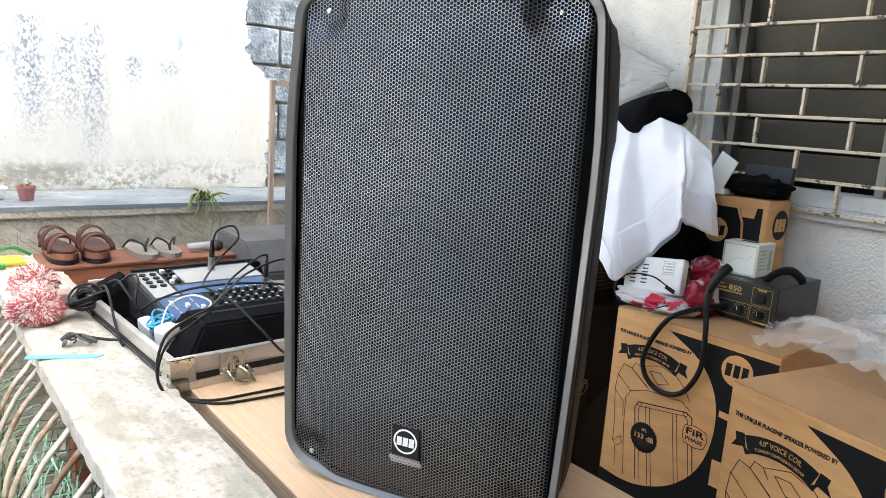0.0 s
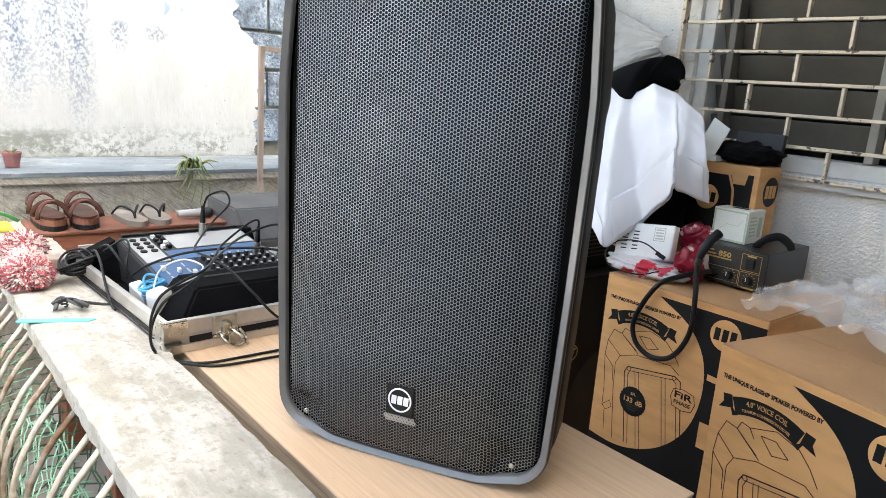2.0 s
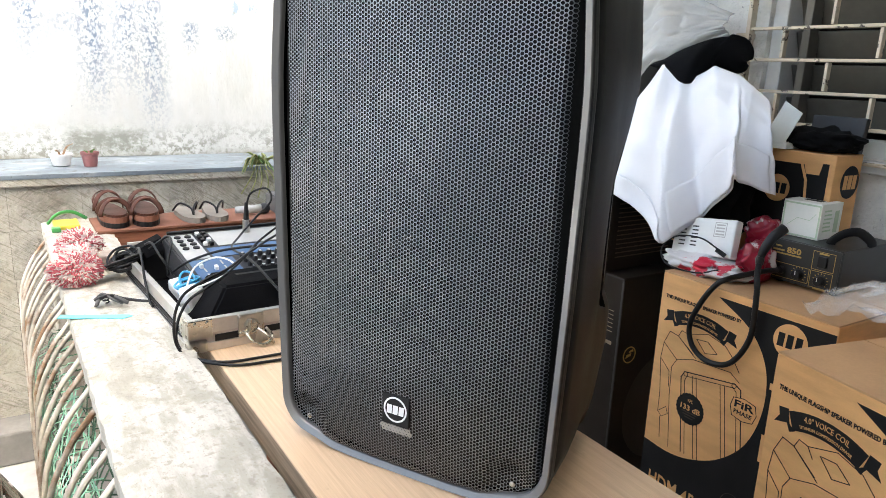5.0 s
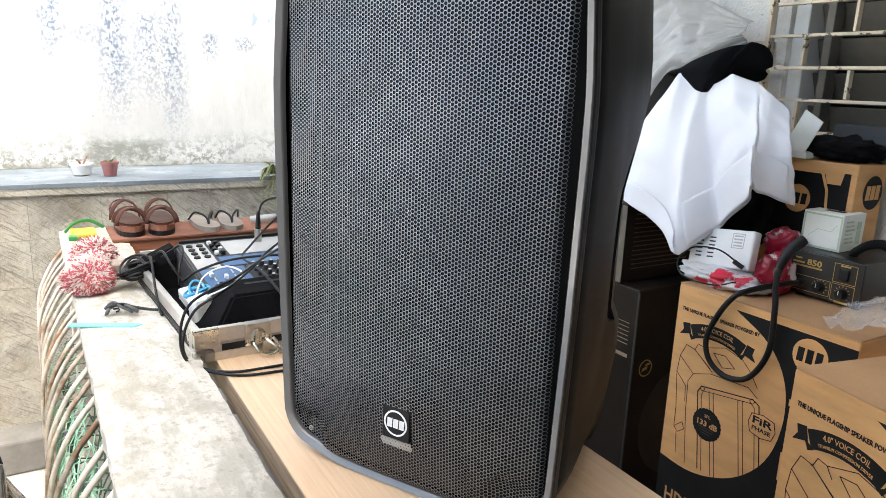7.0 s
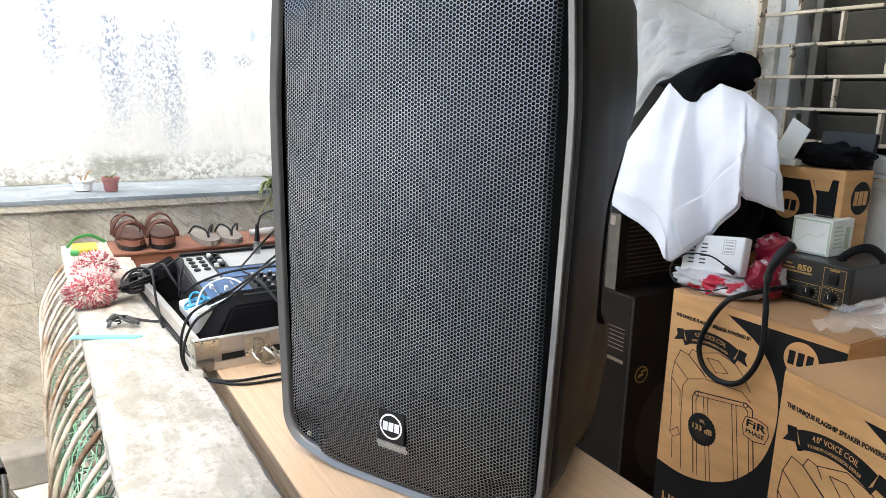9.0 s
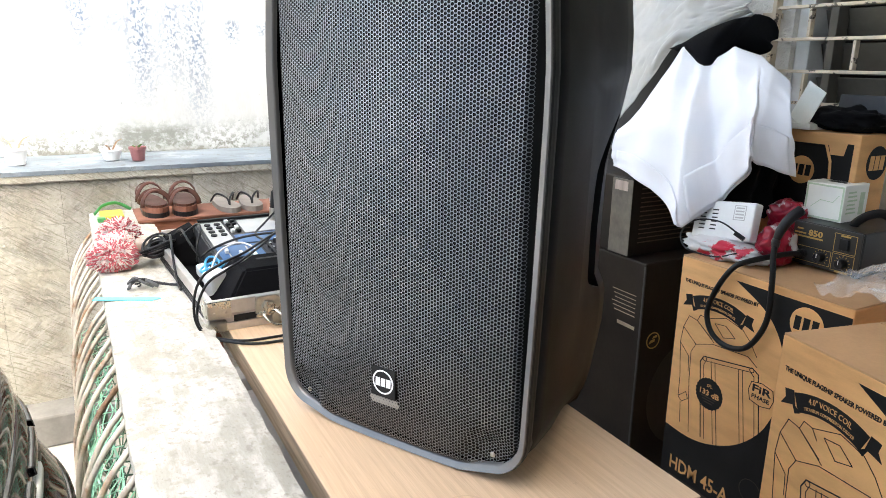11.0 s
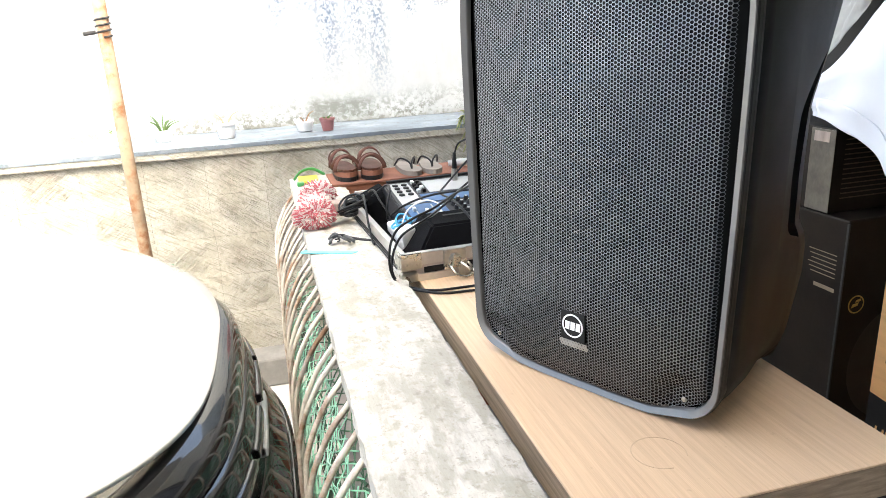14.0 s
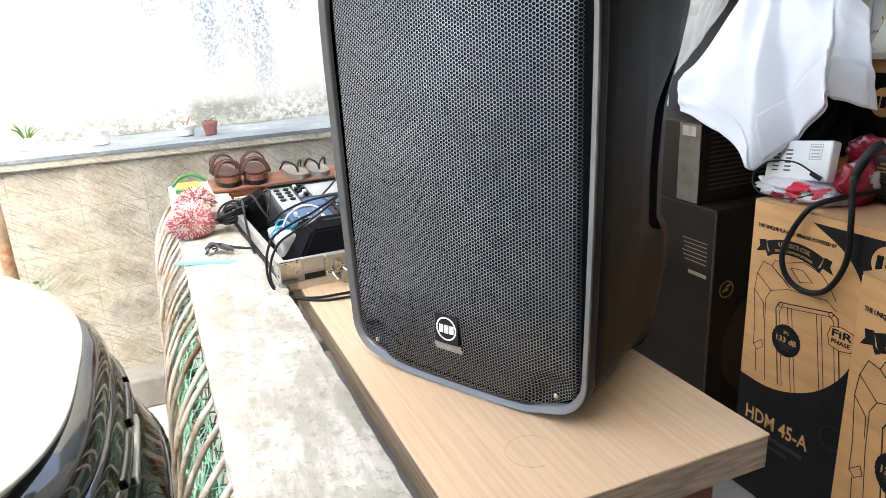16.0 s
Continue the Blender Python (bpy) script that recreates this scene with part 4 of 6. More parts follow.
    for k, pts in enumerate([
        [(0.035, 0.444), (0.034, 0.499), (0.023, 0.595), (0.028, 0.64), (0.043, 0.675), (0.07, 0.671), (0.122, 0.638)],
        [(0.07, 0.671), (0.078, 0.689), (0.098, 0.686), (0.111, 0.668)],
        [(0.098, 0.686), (0.156, 0.706), (0.206, 0.694), (0.231, 0.671), (0.253, 0.641)],
        [(0.082, 0.359), (0.065, 0.502), (0.061, 0.582), (0.074, 0.607), (0.124, 0.626), (0.23, 0.634), (0.257, 0.617)],
        [(0.122, 0.365), (0.094, 0.567), (0.103, 0.585), (0.247, 0.61), (0.264, 0.601), (0.295, 0.399)],
        [(0.134, 0.365), (0.106, 0.562), (0.111, 0.575), (0.243, 0.599), (0.253, 0.591), (0.284, 0.39)],
        [(0.127, 0.581), (0.162, 0.365)],
        [(0.139, 0.582), (0.174, 0.365)],
        [(0.208, 0.593), (0.244, 0.374)],
        [(0.22, 0.595), (0.256, 0.375)],
        [(0.028, 0.64), (0.074, 0.607)],
        [(0.023, 0.595), (0.055, 0.567), (0.059, 0.525)],
        [(0.07, 0.671), (0.129, 0.631)],
        [(0.125, 0.682), (0.158, 0.686), (0.188, 0.664), (0.154, 0.654), (0.125, 0.682)],
        [(0.035, 0.444), (0.059, 0.466), (0.067, 0.449), (0.048, 0.433), (0.035, 0.444)],
        [(0.044, 0.431), (0.05, 0.373)],
    ]):
        L([(max(0.004, x), z) for x, z in pts], 0.0026 if k == 4 else 0.0015)
    for px, pz in ((0.107, 0.58), (0.245, 0.605)):
        L(arc_pts(px, pz, 0.006, 0, 360, 10), 0.0016)
    part("line_drawing", dr, INK, c, "black line drawing of a loudspeaker")
    # round seal with a scalloped edge
    sl = bmesh.new()
    slab([(0.133 + (0.041 + 0.0018 * (k % 2)) * math.cos(2 * math.pi * k / 48), 0.492 + (0.041 + 0.0018 * (k % 2)) * math.sin(2 * math.pi * k / 48)) for k in range(48)], 2 * y, 0.0, sl)
    seal = part("round_seal", sl, INK, c, "black scalloped seal reading 133 dB")
    lettering("lettering", "SPL", 0.012, CARD, seal, pose(0.133, 2.6 * y, 0.510), align="CENTER")
    lettering("lettering", "133 dB", 0.020, CARD, seal, pose(0.133, 2.6 * y, 0.487), align="CENTER", width=0.060, bold=0.0004)
    ln = bmesh.new()
    for z, w in ((0.480, 0.046), (0.473, 0.038), (0.466, 0.026)):
        slab([(0.133 - w / 2, z), (0.133 + w / 2, z), (0.133 + w / 2, z + 0.003), (0.133 - w / 2, z + 0.003)], 2.6 * y, 2 * y, ln)
    part("seal_bars", ln, BROWNPRINT, seal)
    hx = bmesh.new()
    hexa = [(0.278 + (x - 0.283) * 0.84, 0.556 + (z - 0.556) * 0.84) for x, z in [(0.242, 0.556), (0.249, 0.583), (0.283, 0.590), (0.318, 0.582), (0.325, 0.555), (0.316, 0.528), (0.284, 0.521), (0.250, 0.528)]]
    slab(hexa, 2 * y, 0.0, hx)
    tag = part("outlined_label", hx, CARD, c, "outlined label reading FiR PHASE")
    ol = bmesh.new()
    stroke(ol, hexa + hexa[:1], 0.0018, 2.6 * y, 2 * y)
    part("label_outline", ol, INK, tag)
    lettering("lettering", "FiR", 0.025, INK, tag, pose(0.278, 2.6 * y, 0.558), align="CENTER", width=0.052, bold=0.0006)
    lettering("lettering", "PHASE", 0.0145, INK, tag, pose(0.278, 2.6 * y, 0.541), align="CENTER", width=0.048, bold=0.0003)
    lettering("lettering", "HDM 45-A", 0.055, CARD, c, pose(0.030, 2 * y, 0.228), width=0.195, bold=0.0008)
    ln = bmesh.new()
    slab([(0.032, 0.196), (0.215, 0.196), (0.215, 0.208), (0.032, 0.208)], 2 * y, y, ln)
    slab([(0.032, 0.172), (0.170, 0.172), (0.170, 0.180), (0.032, 0.180)], 2 * y, y, ln)
    part("small_print", ln, BROWNPRINT, c)
    ro = bmesh.new()
    stroke(ro, arc_pts(0.285, 0.300, 0.030, 0, 360, 28), 0.0018, 2 * y, y)
    part("print_ring", ro, BROWNPRINT, c)
    return c


speaker_carton(pose(-0.390, 1.0, 0), "tall tan carton with black print beside the window wall")
speaker_carton(pose(0.088, 0.753, 0, 0, 0, -12), "tall tan carton under a clear plastic bag")


def small_carton():
    """Carton with black front print and round marks, on the stack by the window."""
    c = thing("printed_carton", "tan carton with black panels and round marks under the window", "carton", pose(-0.635, 1.30, CH + 0.002))
    W, D, Hh = 0.477, 0.125, 0.316
    part("carton_body", box(0, 0, 0, W, D, Hh, 0.003), CARD, c)
    y = -0.0006
    bk = bmesh.new()
    slab([(0.20, 0.10), (0.462, 0.10), (0.462, 0.292), (0.446, 0.292), (0.440, 0.262), (0.405, 0.262), (0.398, 0.285), (0.20, 0.285)], y, 0, bk)
    part("black_field", bk, INK, c)
    st = bmesh.new()
    stroke(st, [(0.392, 0.285), (0.408, 0.245), (0.414, 0.18), (0.414, 0.10)], 0.007, 2 * y, y, )
    part("tan_line", st, CARD, c)
    for px in (0.333,):
        d = bmesh.new()
        slab(arc_pts(px, 0.215, 0.036, 0, 360, 28)[:-1], 2 * y, y, d)
        mk = part("round_mark", d, CARD, c, "tan round mark with black bars")
        bars = bmesh.new()
        for x0 in (-0.027, -0.008, 0.011):
            slab([(px + x0, 0.201), (px + x0 + 0.014, 0.201), (px + x0 + 0.016, 0.229), (px + x0 + 0.002, 0.229)], 3 * y, 2 * y, bars)
        part("mark_bars", bars, INK, mk)
    side = Matrix.Translation((W, 0, 0)) @ Matrix.Rotation(radians(90), 4, "Z")
    d = bmesh.new()
    slab(arc_pts(0.078, 0.246, 0.042, 0, 360, 28)[:-1], y, 0, d, side)
    mk = part("round_mark", d, INK, c, "black round mark with tan bars")
    bars = bmesh.new()
    for x0 in (-0.031, -0.010, 0.011):
        slab([(0.078 + x0, 0.228), (0.078 + x0 + 0.017, 0.228), (0.078 + x0 + 0.019, 0.264), (0.078 + x0 + 0.002, 0.264)], 2 * y, y, bars, side)
    part("mark_bars", bars, CARD, mk)


small_carton()


def dark_cartons():
    """Black cartons turned square to the room; their side faces carry the print."""
    y = -0.0006
    c = thing("dark_carton", "tall scuffed black carton with a gold ring", "carton", pose(-1.00, 1.055, 0))
    part("carton_body", box(0, 0, 0, 0.43, 0.44, 0.748, 0.005), BLACKCARD, c)
    part("worn_edge", box(0.424, -0.0012, 0.01, 0.4312, 0.004, 0.74, 0.001), GREYVINYL, c)
    side = Matrix.Translation((0.43, 0, 0)) @ Matrix.Rotation(radians(90), 4, "Z")
    for m2, nm, pieces in ((side, "gold_ring", 1), (Matrix(), "small_print", 0)):
        d = bmesh.new()
        if pieces:
            for k in range(28):
                a, b = 2 * math.pi * k / 28, 2 * math.pi * (k + 1) / 28
                slab([(0.056 + r * math.cos(q), 0.502 + r * math.sin(q)) for r, q in ((0.023, a), (0.027, a), (0.027, b), (0.023, b))], y, 0, d, m2)
            slab([(0.040, 0.492), (0.062, 0.498), (0.064, 0.507), (0.044, 0.503)], y, 0, d, m2)
            slab([(0.052, 0.508), (0.072, 0.511), (0.070, 0.518), (0.056, 0.515)], y, 0, d, m2)
            part(nm, d, GOLD, c)
        else:
            for k in range(6):
                z = 0.640 - 0.013 * k
                x0 = 0.30 + 0.006 * (k % 3)
                slab([(x0, z), (0.402, z), (0.402, z + 0.0026), (x0, z + 0.0026)], y, 0, d)
            slab([(0.33, 0.535), (0.405, 0.535), (0.405, 0.546), (0.33, 0.546)], y, 0, d)
            part(nm, d, PALEPRINT, c)
    d = bmesh.new()
    slab([p for p in arc_pts(0.245, 0.30, 0.19, 90, 270, 28)], y, 0, d, side)
    part("brown_disc", d, BROWNPRINT, c)
    c = thing("dark_carton", "dark brown carton with printed lines, stacked on a black carton", "carton", pose(-1.03, 1.05, 0.750))
    part("carton_body", box(0, 0, 0, 0.385, 0.36, 0.235, 0.004), BLACKCARD, c)
    part("worn_end", box(0.30, -0.0015, 0.004, 0.3855, 0.0, 0.230), SCUFF, c, "scuffed grey end face")
    side = Matrix.Translation((0.385, 0, 0)) @ Matrix.Rotation(radians(90), 4, "Z")
    for k in range(13):
        d = bmesh.new()
        z = 0.040 + 0.0135 * k
        slab([(0.035, z), (0.29 - 0.02 * (k % 3), z), (0.29 - 0.02 * (k % 3), z + 0.0032), (0.035, z + 0.0032)], y, 0, d, side)
        part("printed_line", d, DIMPRINT, c)
    part("tape_strip", box(0.312, -0.0025, 0.196, 0.366, -0.0016, 0.224), PALEWOOD, c)


dark_cartons()


def rework_station():
    s = thing("rework_station", "black hot-air soldering station with two dials and gold lettering", "soldering station", pose(-0.2165, 1.178, CH + 0.002, 0, 0, 1))
    W, D, Hh = 0.174, 0.255, 0.110
    part("housing", box(0, 0.004, 0.006, W, D, Hh, 0.004), STATION, s)
    part("front_panel", box(0.002, 0, 0.007, W - 0.002, 0.004, Hh - 0.001, 0.001), STATION, s)
    for x in (0.02, W - 0.02):
        for y in (0.03, D - 0.03):
            part("foot", lathe([(0.009, -0.002), (0.010, 0.006)], 12, m=Matrix.Translation((x, y, 0))), RUBBER, s)
    y = -0.0004
    g = bmesh.new()

    def frame_line(x0, z0, x1, z1):
        stroke(g, [(x0, z0), (x1, z0), (x1, z1), (x0, z1), (x0, z0)], 0.0012, y, 0)
    frame_line(0.006, 0.016, 0.104, 0.052)
    frame_line(0.108, 0.012, 0.160, 0.052)
    frame_line(0.108, 0.056, 0.160, 0.100)
    for cx, cz in ((0.080, 0.034), (0.134, 0.031)):
        for k in range(11):
            a = radians(-40 + 26 * k)
            stroke(g, [(cx + 0.0155 * math.cos(a), cz + 0.0155 * math.sin(a)), (cx + 0.0185 * math.cos(a), cz + 0.0185 * math.sin(a))], 0.0015, y, 0)
    for x0, x1, z in ((0.012, 0.028, 0.091), (0.006, 0.036, 0.081), (0.006, 0.080, 0.073), (0.122, 0.145, 0.094), (0.118, 0.150, 0.0075)):
        slab([(x0, z), (x1, z), (x1, z + 0.004), (x0, z + 0.004)], y, 0, g)
    part("panel_print", g, GOLD, s)
    lettering("lettering", "850", 0.020, GOLD, s, pose(0.042, y, 0.080), width=0.036, bold=0.0006)
    for cx, cz in ((0.080, 0.034), (0.134, 0.031)):
        k = part("knob", lathe([(0.0125, 0.0), (0.0125, 0.006), (0.0105, 0.016), (0.0095, 0.017)], 20, m=Matrix.Translation((cx, 0, cz)) @ Matrix.Rotation(radians(90), 4, "X")), RUBBER, s)
        part("pointer", box(cx - 0.0008, -0.0176, cz, cx + 0.0008, -0.0168, cz + 0.010), WHITEPLASTIC, k)
    part("switch", box(0.122, -0.006, 0.063, 0.144, 0.001, 0.090, 0.002), RUBBER, s)
    part("socket", lathe([(0.010, 0), (0.010, 0.012), (0.007, 0.020)], 16, m=Matrix.Translation((0.036, 0, 0.034)) @ Matrix.Rotation(radians(90), 4, "X")), RUBBER, s)
    hd = smooth_path([(0.112, 0.06, Hh), (0.118, 0.06, Hh + 0.012), (0.135, 0.075, Hh + 0.030), (0.155, 0.10, Hh + 0.034), (0.172, 0.125, Hh + 0.014), (0.176, 0.13, Hh)], 6)
    part("strap_handle", tube(hd, 0.011, 8, flat=0.3), RUBBER, s, smooth=True)
    # hose in a loop over the carton edge, up to the resting gun
    hp = smooth_path([(0.036, -0.016, 0.034), (0.030, -0.07, 0.036), (0.010, -0.17, 0.026), (-0.010, -0.194, 0.006), (-0.042, -0.198, -0.050), (-0.063, -0.198, -0.115), (-0.045, -0.198, -0.165), (0.005, -0.198, -0.186), (0.062, -0.198, -0.165), (0.100, -0.198, -0.090), (0.100, -0.198, 0.008), (0.090, -0.192, 0.060), (0.087, -0.186, 0.098)], 10)
    part("hose", tube(hp, 0.0068, 10), RUBBER, s, "thick black looping hose", smooth=True)
    gun = part("gun_handle", tube(smooth_path([(0.087, -0.186, 0.095), (0.090, -0.180, 0.118), (0.097, -0.165, 0.145), (0.106, -0.140, 0.166)], 5), 0.0100, 12, taper=lambda t: 0.75 + 0.45 * math.sin(math.pi * min(1, t * 1.3) * 0.5)), RUBBER, s, "black hot-air gun leaning on the stack", smooth=True)
    part("collar", lathe([(0.0085, 0), (0.010, 0.012), (0.008, 0.02)], 12, m=Matrix.Translation((0.087, -0.186, 0.082))), STATION, gun)


rework_station()


def small_white_box():
    c = thing("small_box", "small white and pale green carton on the soldering station", "box", pose(-0.236, 1.235, CH + 0.113, 0, 0, 2))
    part("box_body", box(0, 0, 0, 0.098, 0.10, 0.090, 0.0015), WHITECARD, c)
    g = bmesh.new()
    y = -0.0005
    stroke(g, [(0.004, 0.004), (0.094, 0.004), (0.094, 0.084), (0.004, 0.084), (0.004, 0.004)], 0.004, y, 0)
    stroke(g, [(0.018, 0.028), (0.04, 0.048), (0.072, 0.046), (0.085, 0.064)], 0.0012, y, 0)
    part("green_edging", g, GREENPRINT, c)
    g = bmesh.new()
    side = Matrix.Translation((0.098, 0, 0)) @ Matrix.Rotation(radians(90), 4, "Z")
    for k in range(6):
        z = 0.020 + 0.010 * k
        slab([(0.015, z), (0.055 - 0.004 * (k % 3), z), (0.055 - 0.004 * (k % 3), z + 0.004), (0.015, z + 0.004)], y, 0, g, side)
    slab([(0.066, 0.015), (0.085, 0.015), (0.085, 0.070), (0.066, 0.070)], y, 0, g, side)
    part("side_print", g, GREENPRINT, c)
    g = bmesh.new()
    g2 = Matrix.Translation((0, 0, 0.088))
    box(0.030, 0.035, 0.0895, 0.075, 0.055, 0.0906, 0, g)
    part("lid_print", g, INK, c)


small_white_box()


def power_adapter_box():
    c = thing("white_device", "flat white vented electronic device leaning on bags", "electronic device", pose(-0.428, 1.062, CH + 0.036, -16, -7, 2))
    part("housing", box(0, 0, 0, 0.178, 0.03, 0.098, 0.005), WHITEPLASTIC, c)
    g = bmesh.new()
    for k in range(6):
        for x in (0.020, 0.055):
            slab([(x, 0.022 + 0.010 * k), (x + 0.018, 0.022 + 0.010 * k), (x + 0.018, 0.0255 + 0.010 * k), (x, 0.0255 + 0.010 * k)], -0.0004, 0.001, g)
    part("vent_slots", g, GREYVINYL, c)
    g = bmesh.new()
    stroke(g, [(0.120, 0.052), (0.152, 0.052), (0.152, 0.088), (0.120, 0.088), (0.120, 0.052)], 0.002, -0.0004, 0.001)
    for k in range(4):
        slab([(0.124, 0.056 + 0.008 * k), (0.148, 0.056 + 0.008 * k), (0.148, 0.060 + 0.008 * k), (0.124, 0.060 + 0.008 * k)], -0.0004, 0.001, g)
    part("rating_plate", g, MIXGREY, c)
    w = thing("thin_cable", "thin black cable lying over the bags", "cable")
    part("cable", tube(smooth_path([(-0.27, 1.06, 0.90), (-0.33, 1.05, 0.925), (-0.40, 1.04, 0.915), (-0.432, 1.03, 0.875), (-0.40, 1.02, 0.842), (-0.31, 1.02, 0.842), (-0.26, 1.04, 0.86)], 8), 0.0022, 6), RUBBER, w, smooth=True)
    part("plug", tube([(-0.285, 1.055, 0.905), (-0.262, 1.062, 0.893)], 0.006, 8), RUBBER, w)


power_adapter_box()


def lump(name, label, category, centre, size, material, seed, rough=0.25, freq=3.0, sub=4, squash=0.0):
    """A soft crumpled bundle."""
    bm = bmesh.new()
    bmesh.ops.create_icosphere(bm, subdivisions=sub, radius=1.0)
    for v in bm.verts:
        p = v.co.normalized()
        k = 1 + rough * noise.noise(p * freq + Vector((seed, seed, 0))) + rough * 0.5 * abs(noise.noise(p * freq * 2.7 + Vector((0, seed, seed))))
        q = Vector((p.x * size[0], p.y * size[1], p.z * size[2])) * k
        q.z = max(q.z, -size[2] * (0.8 - squash))
        v.co = q
    ob = part(name, bm, material, smooth=True, m=pose(*centre))
    return tagged(ob, label, category)


lump("plastic_bag", "crumpled white and red plastic bag on the carton", "bag", (-0.325, 1.085, CH + 0.022), (0.120, 0.060, 0.028), REDBAG, 2, 0.3, 3.5)
lump("plastic_bag", "red and white plastic bundle beside the soldering station", "bag", (-0.228, 1.14, CH + 0.045), (0.040, 0.055, 0.055), REDFILM, 9, 0.3, 3.0)
lump("plastic_bag", "crimson plastic bag wedged behind the soldering station", "bag", (-0.262, 1.215, CH + 0.105), (0.052, 0.030, 0.042), REDFILM, 14, 0.35, 3.0)
lump("fabric_roll", "bundle of black fabric under the white cloth", "fabric", (-0.46, 1.21, 1.03), (0.14, 0.08, 0.20), BAGBLACK, 5, 0.35, 2.5)
lump("folded_garment", "dark folded garment on the carton by the window", "fabric", (-0.235, 1.36, 1.176), (0.085, 0.06, 0.032), BAGBLACK, 6, 0.4, 3.0)
tagged(part("paper_box", box(0, 0, 0, 0.115, 0.12, 0.016, 0.001), WHITECARD, m=pose(-0.40, 1.285, 1.150)), "thin white box under a garment", "box")
tagged(part("paper_leaflet", box(0, 0, 0, 0.075, 0.0025, 0.10, 0.0005), WHITECARD, m=pose(-0.365, 1.31, 1.180, -10, 22, -20)), "small white printed leaflet standing in the stack", "paper")
tagged(part("grey_folder", box(0, 0, 0, 0.14, 0.02, 0.09, 0.003), GREYVINYL, m=pose(-0.30, 1.40, 1.149, -8, 0, 0)), "dark flat object against the window bars", "folder")


def table3(table, u):
    """Point at u in a short table of (u, x, y, z), eased between rows."""
    for a, b in zip(table, table[1:]):
        if u <= b[0]:
            k = (u - a[0]) / (b[0] - a[0])
            return Vector(a[1:]).lerp(Vector(b[1:]), k)
    return Vector(table[-1][1:])


def table3_round(table, u):
    """The same, carried through the rows in one round curve."""
    for i, (a, b) in enumerate(zip(table, table[1:])):
        if u <= b[0]:
            k = (u - a[0]) / (b[0] - a[0])
            p0, p3 = Vector(table[max(0, i - 1)][1:]), Vector(table[min(len(table) - 1, i + 2)][1:])
            p1, p2 = Vector(a[1:]), Vector(b[1:])
            return 0.5 * (2 * p1 + (p2 - p0) * k + (2 * p0 - 5 * p1 + 4 * p2 - p3) * k * k + (3 * p1 - p0 - 3 * p2 + p3) * k ** 3)
    return Vector(table[-1][1:])


def draped_cloth():
    """A white cloth hung over the dark bundle, in broad folds, longest at one corner."""
    hem = [(0, -0.745, 1.035, 1.010), (0.16, -0.565, 1.025, 0.972), (0.32, -0.420, 1.035, 0.891), (0.42, -0.388, 1.05, 0.945), (0.46, -0.375, 1.085, 0.968), (0.62, -0.290, 1.06, 1.048), (0.76, -0.243, 1.045, 1.098), (0.80, -0.255, 1.07, 1.078), (1, -0.214, 1.13, 1.049)]
    head = [(0, -0.740, 1.13, 1.152), (0.12, -0.642, 1.11, 1.269), (0.24, -0.569, 1.105, 1.352), (0.34, -0.545, 1.12, 1.345), (0.48, -0.500, 1.15, 1.318), (0.62, -0.428, 1.14, 1.352), (0.78, -0.366, 1.16, 1.328), (0.9, -0.325, 1.165, 1.304), (1, -0.278, 1.17, 1.270)]

    def fn(u, v):
        a, b = table3(head, u), table3(hem, u)
        p = a.lerp(b, v)
        bow = math.sin(math.pi * v)
        p.x += bow * (0.03 * (u - 0.25))
        fold = 0.022 * (1 - 2 * abs(math.sin(u * 6.6 + 0.2 + 0.9 * v)) ** 0.8) + 0.009 * math.sin(u * 31 + v * 4)
        p.y += -0.030 * bow - fold * (0.3 + 0.7 * v) + 0.006 * noise.noise((u * 7, v * 7, 3)) + 0.012 * abs(noise.noise((u * 3 + v * 2, v * 3 - u * 2, 6)))
        p.z += 0.012 * bow
        return p
    c = thing("white_cloth", "white cloth draped in loose folds over dark bundles", "cloth")
    part("drape", sheet(80, 56, fn, 0.0018), CLOTH, c, smooth=True)

    def hem_fold(u, v):
        q = 0.36 + 0.62 * u
        p = fn(q, 0.70 + 0.06 * math.sin(q * 5) + (0.29 - 0.06 * math.sin(q * 5)) * v)
        return p + Vector((0.001, -0.005 - 0.003 * v, 0.002))
    part("turned_hem", sheet(50, 14, hem_fold, 0.0018), CLOTH, c, smooth=True)

    def corner_fold(u, v):
        q = 0.02 + 0.30 * u
        p = fn(q, 0.74 + 0.14 * u - 0.05 * v + (0.30 - 0.14 * u) * v)
        return p + Vector((0.0, -0.005 - 0.003 * v, 0.001))
    part("turned_corner", sheet(30, 14, corner_fold, 0.0018), CLOTH, c, smooth=True)


draped_cloth()


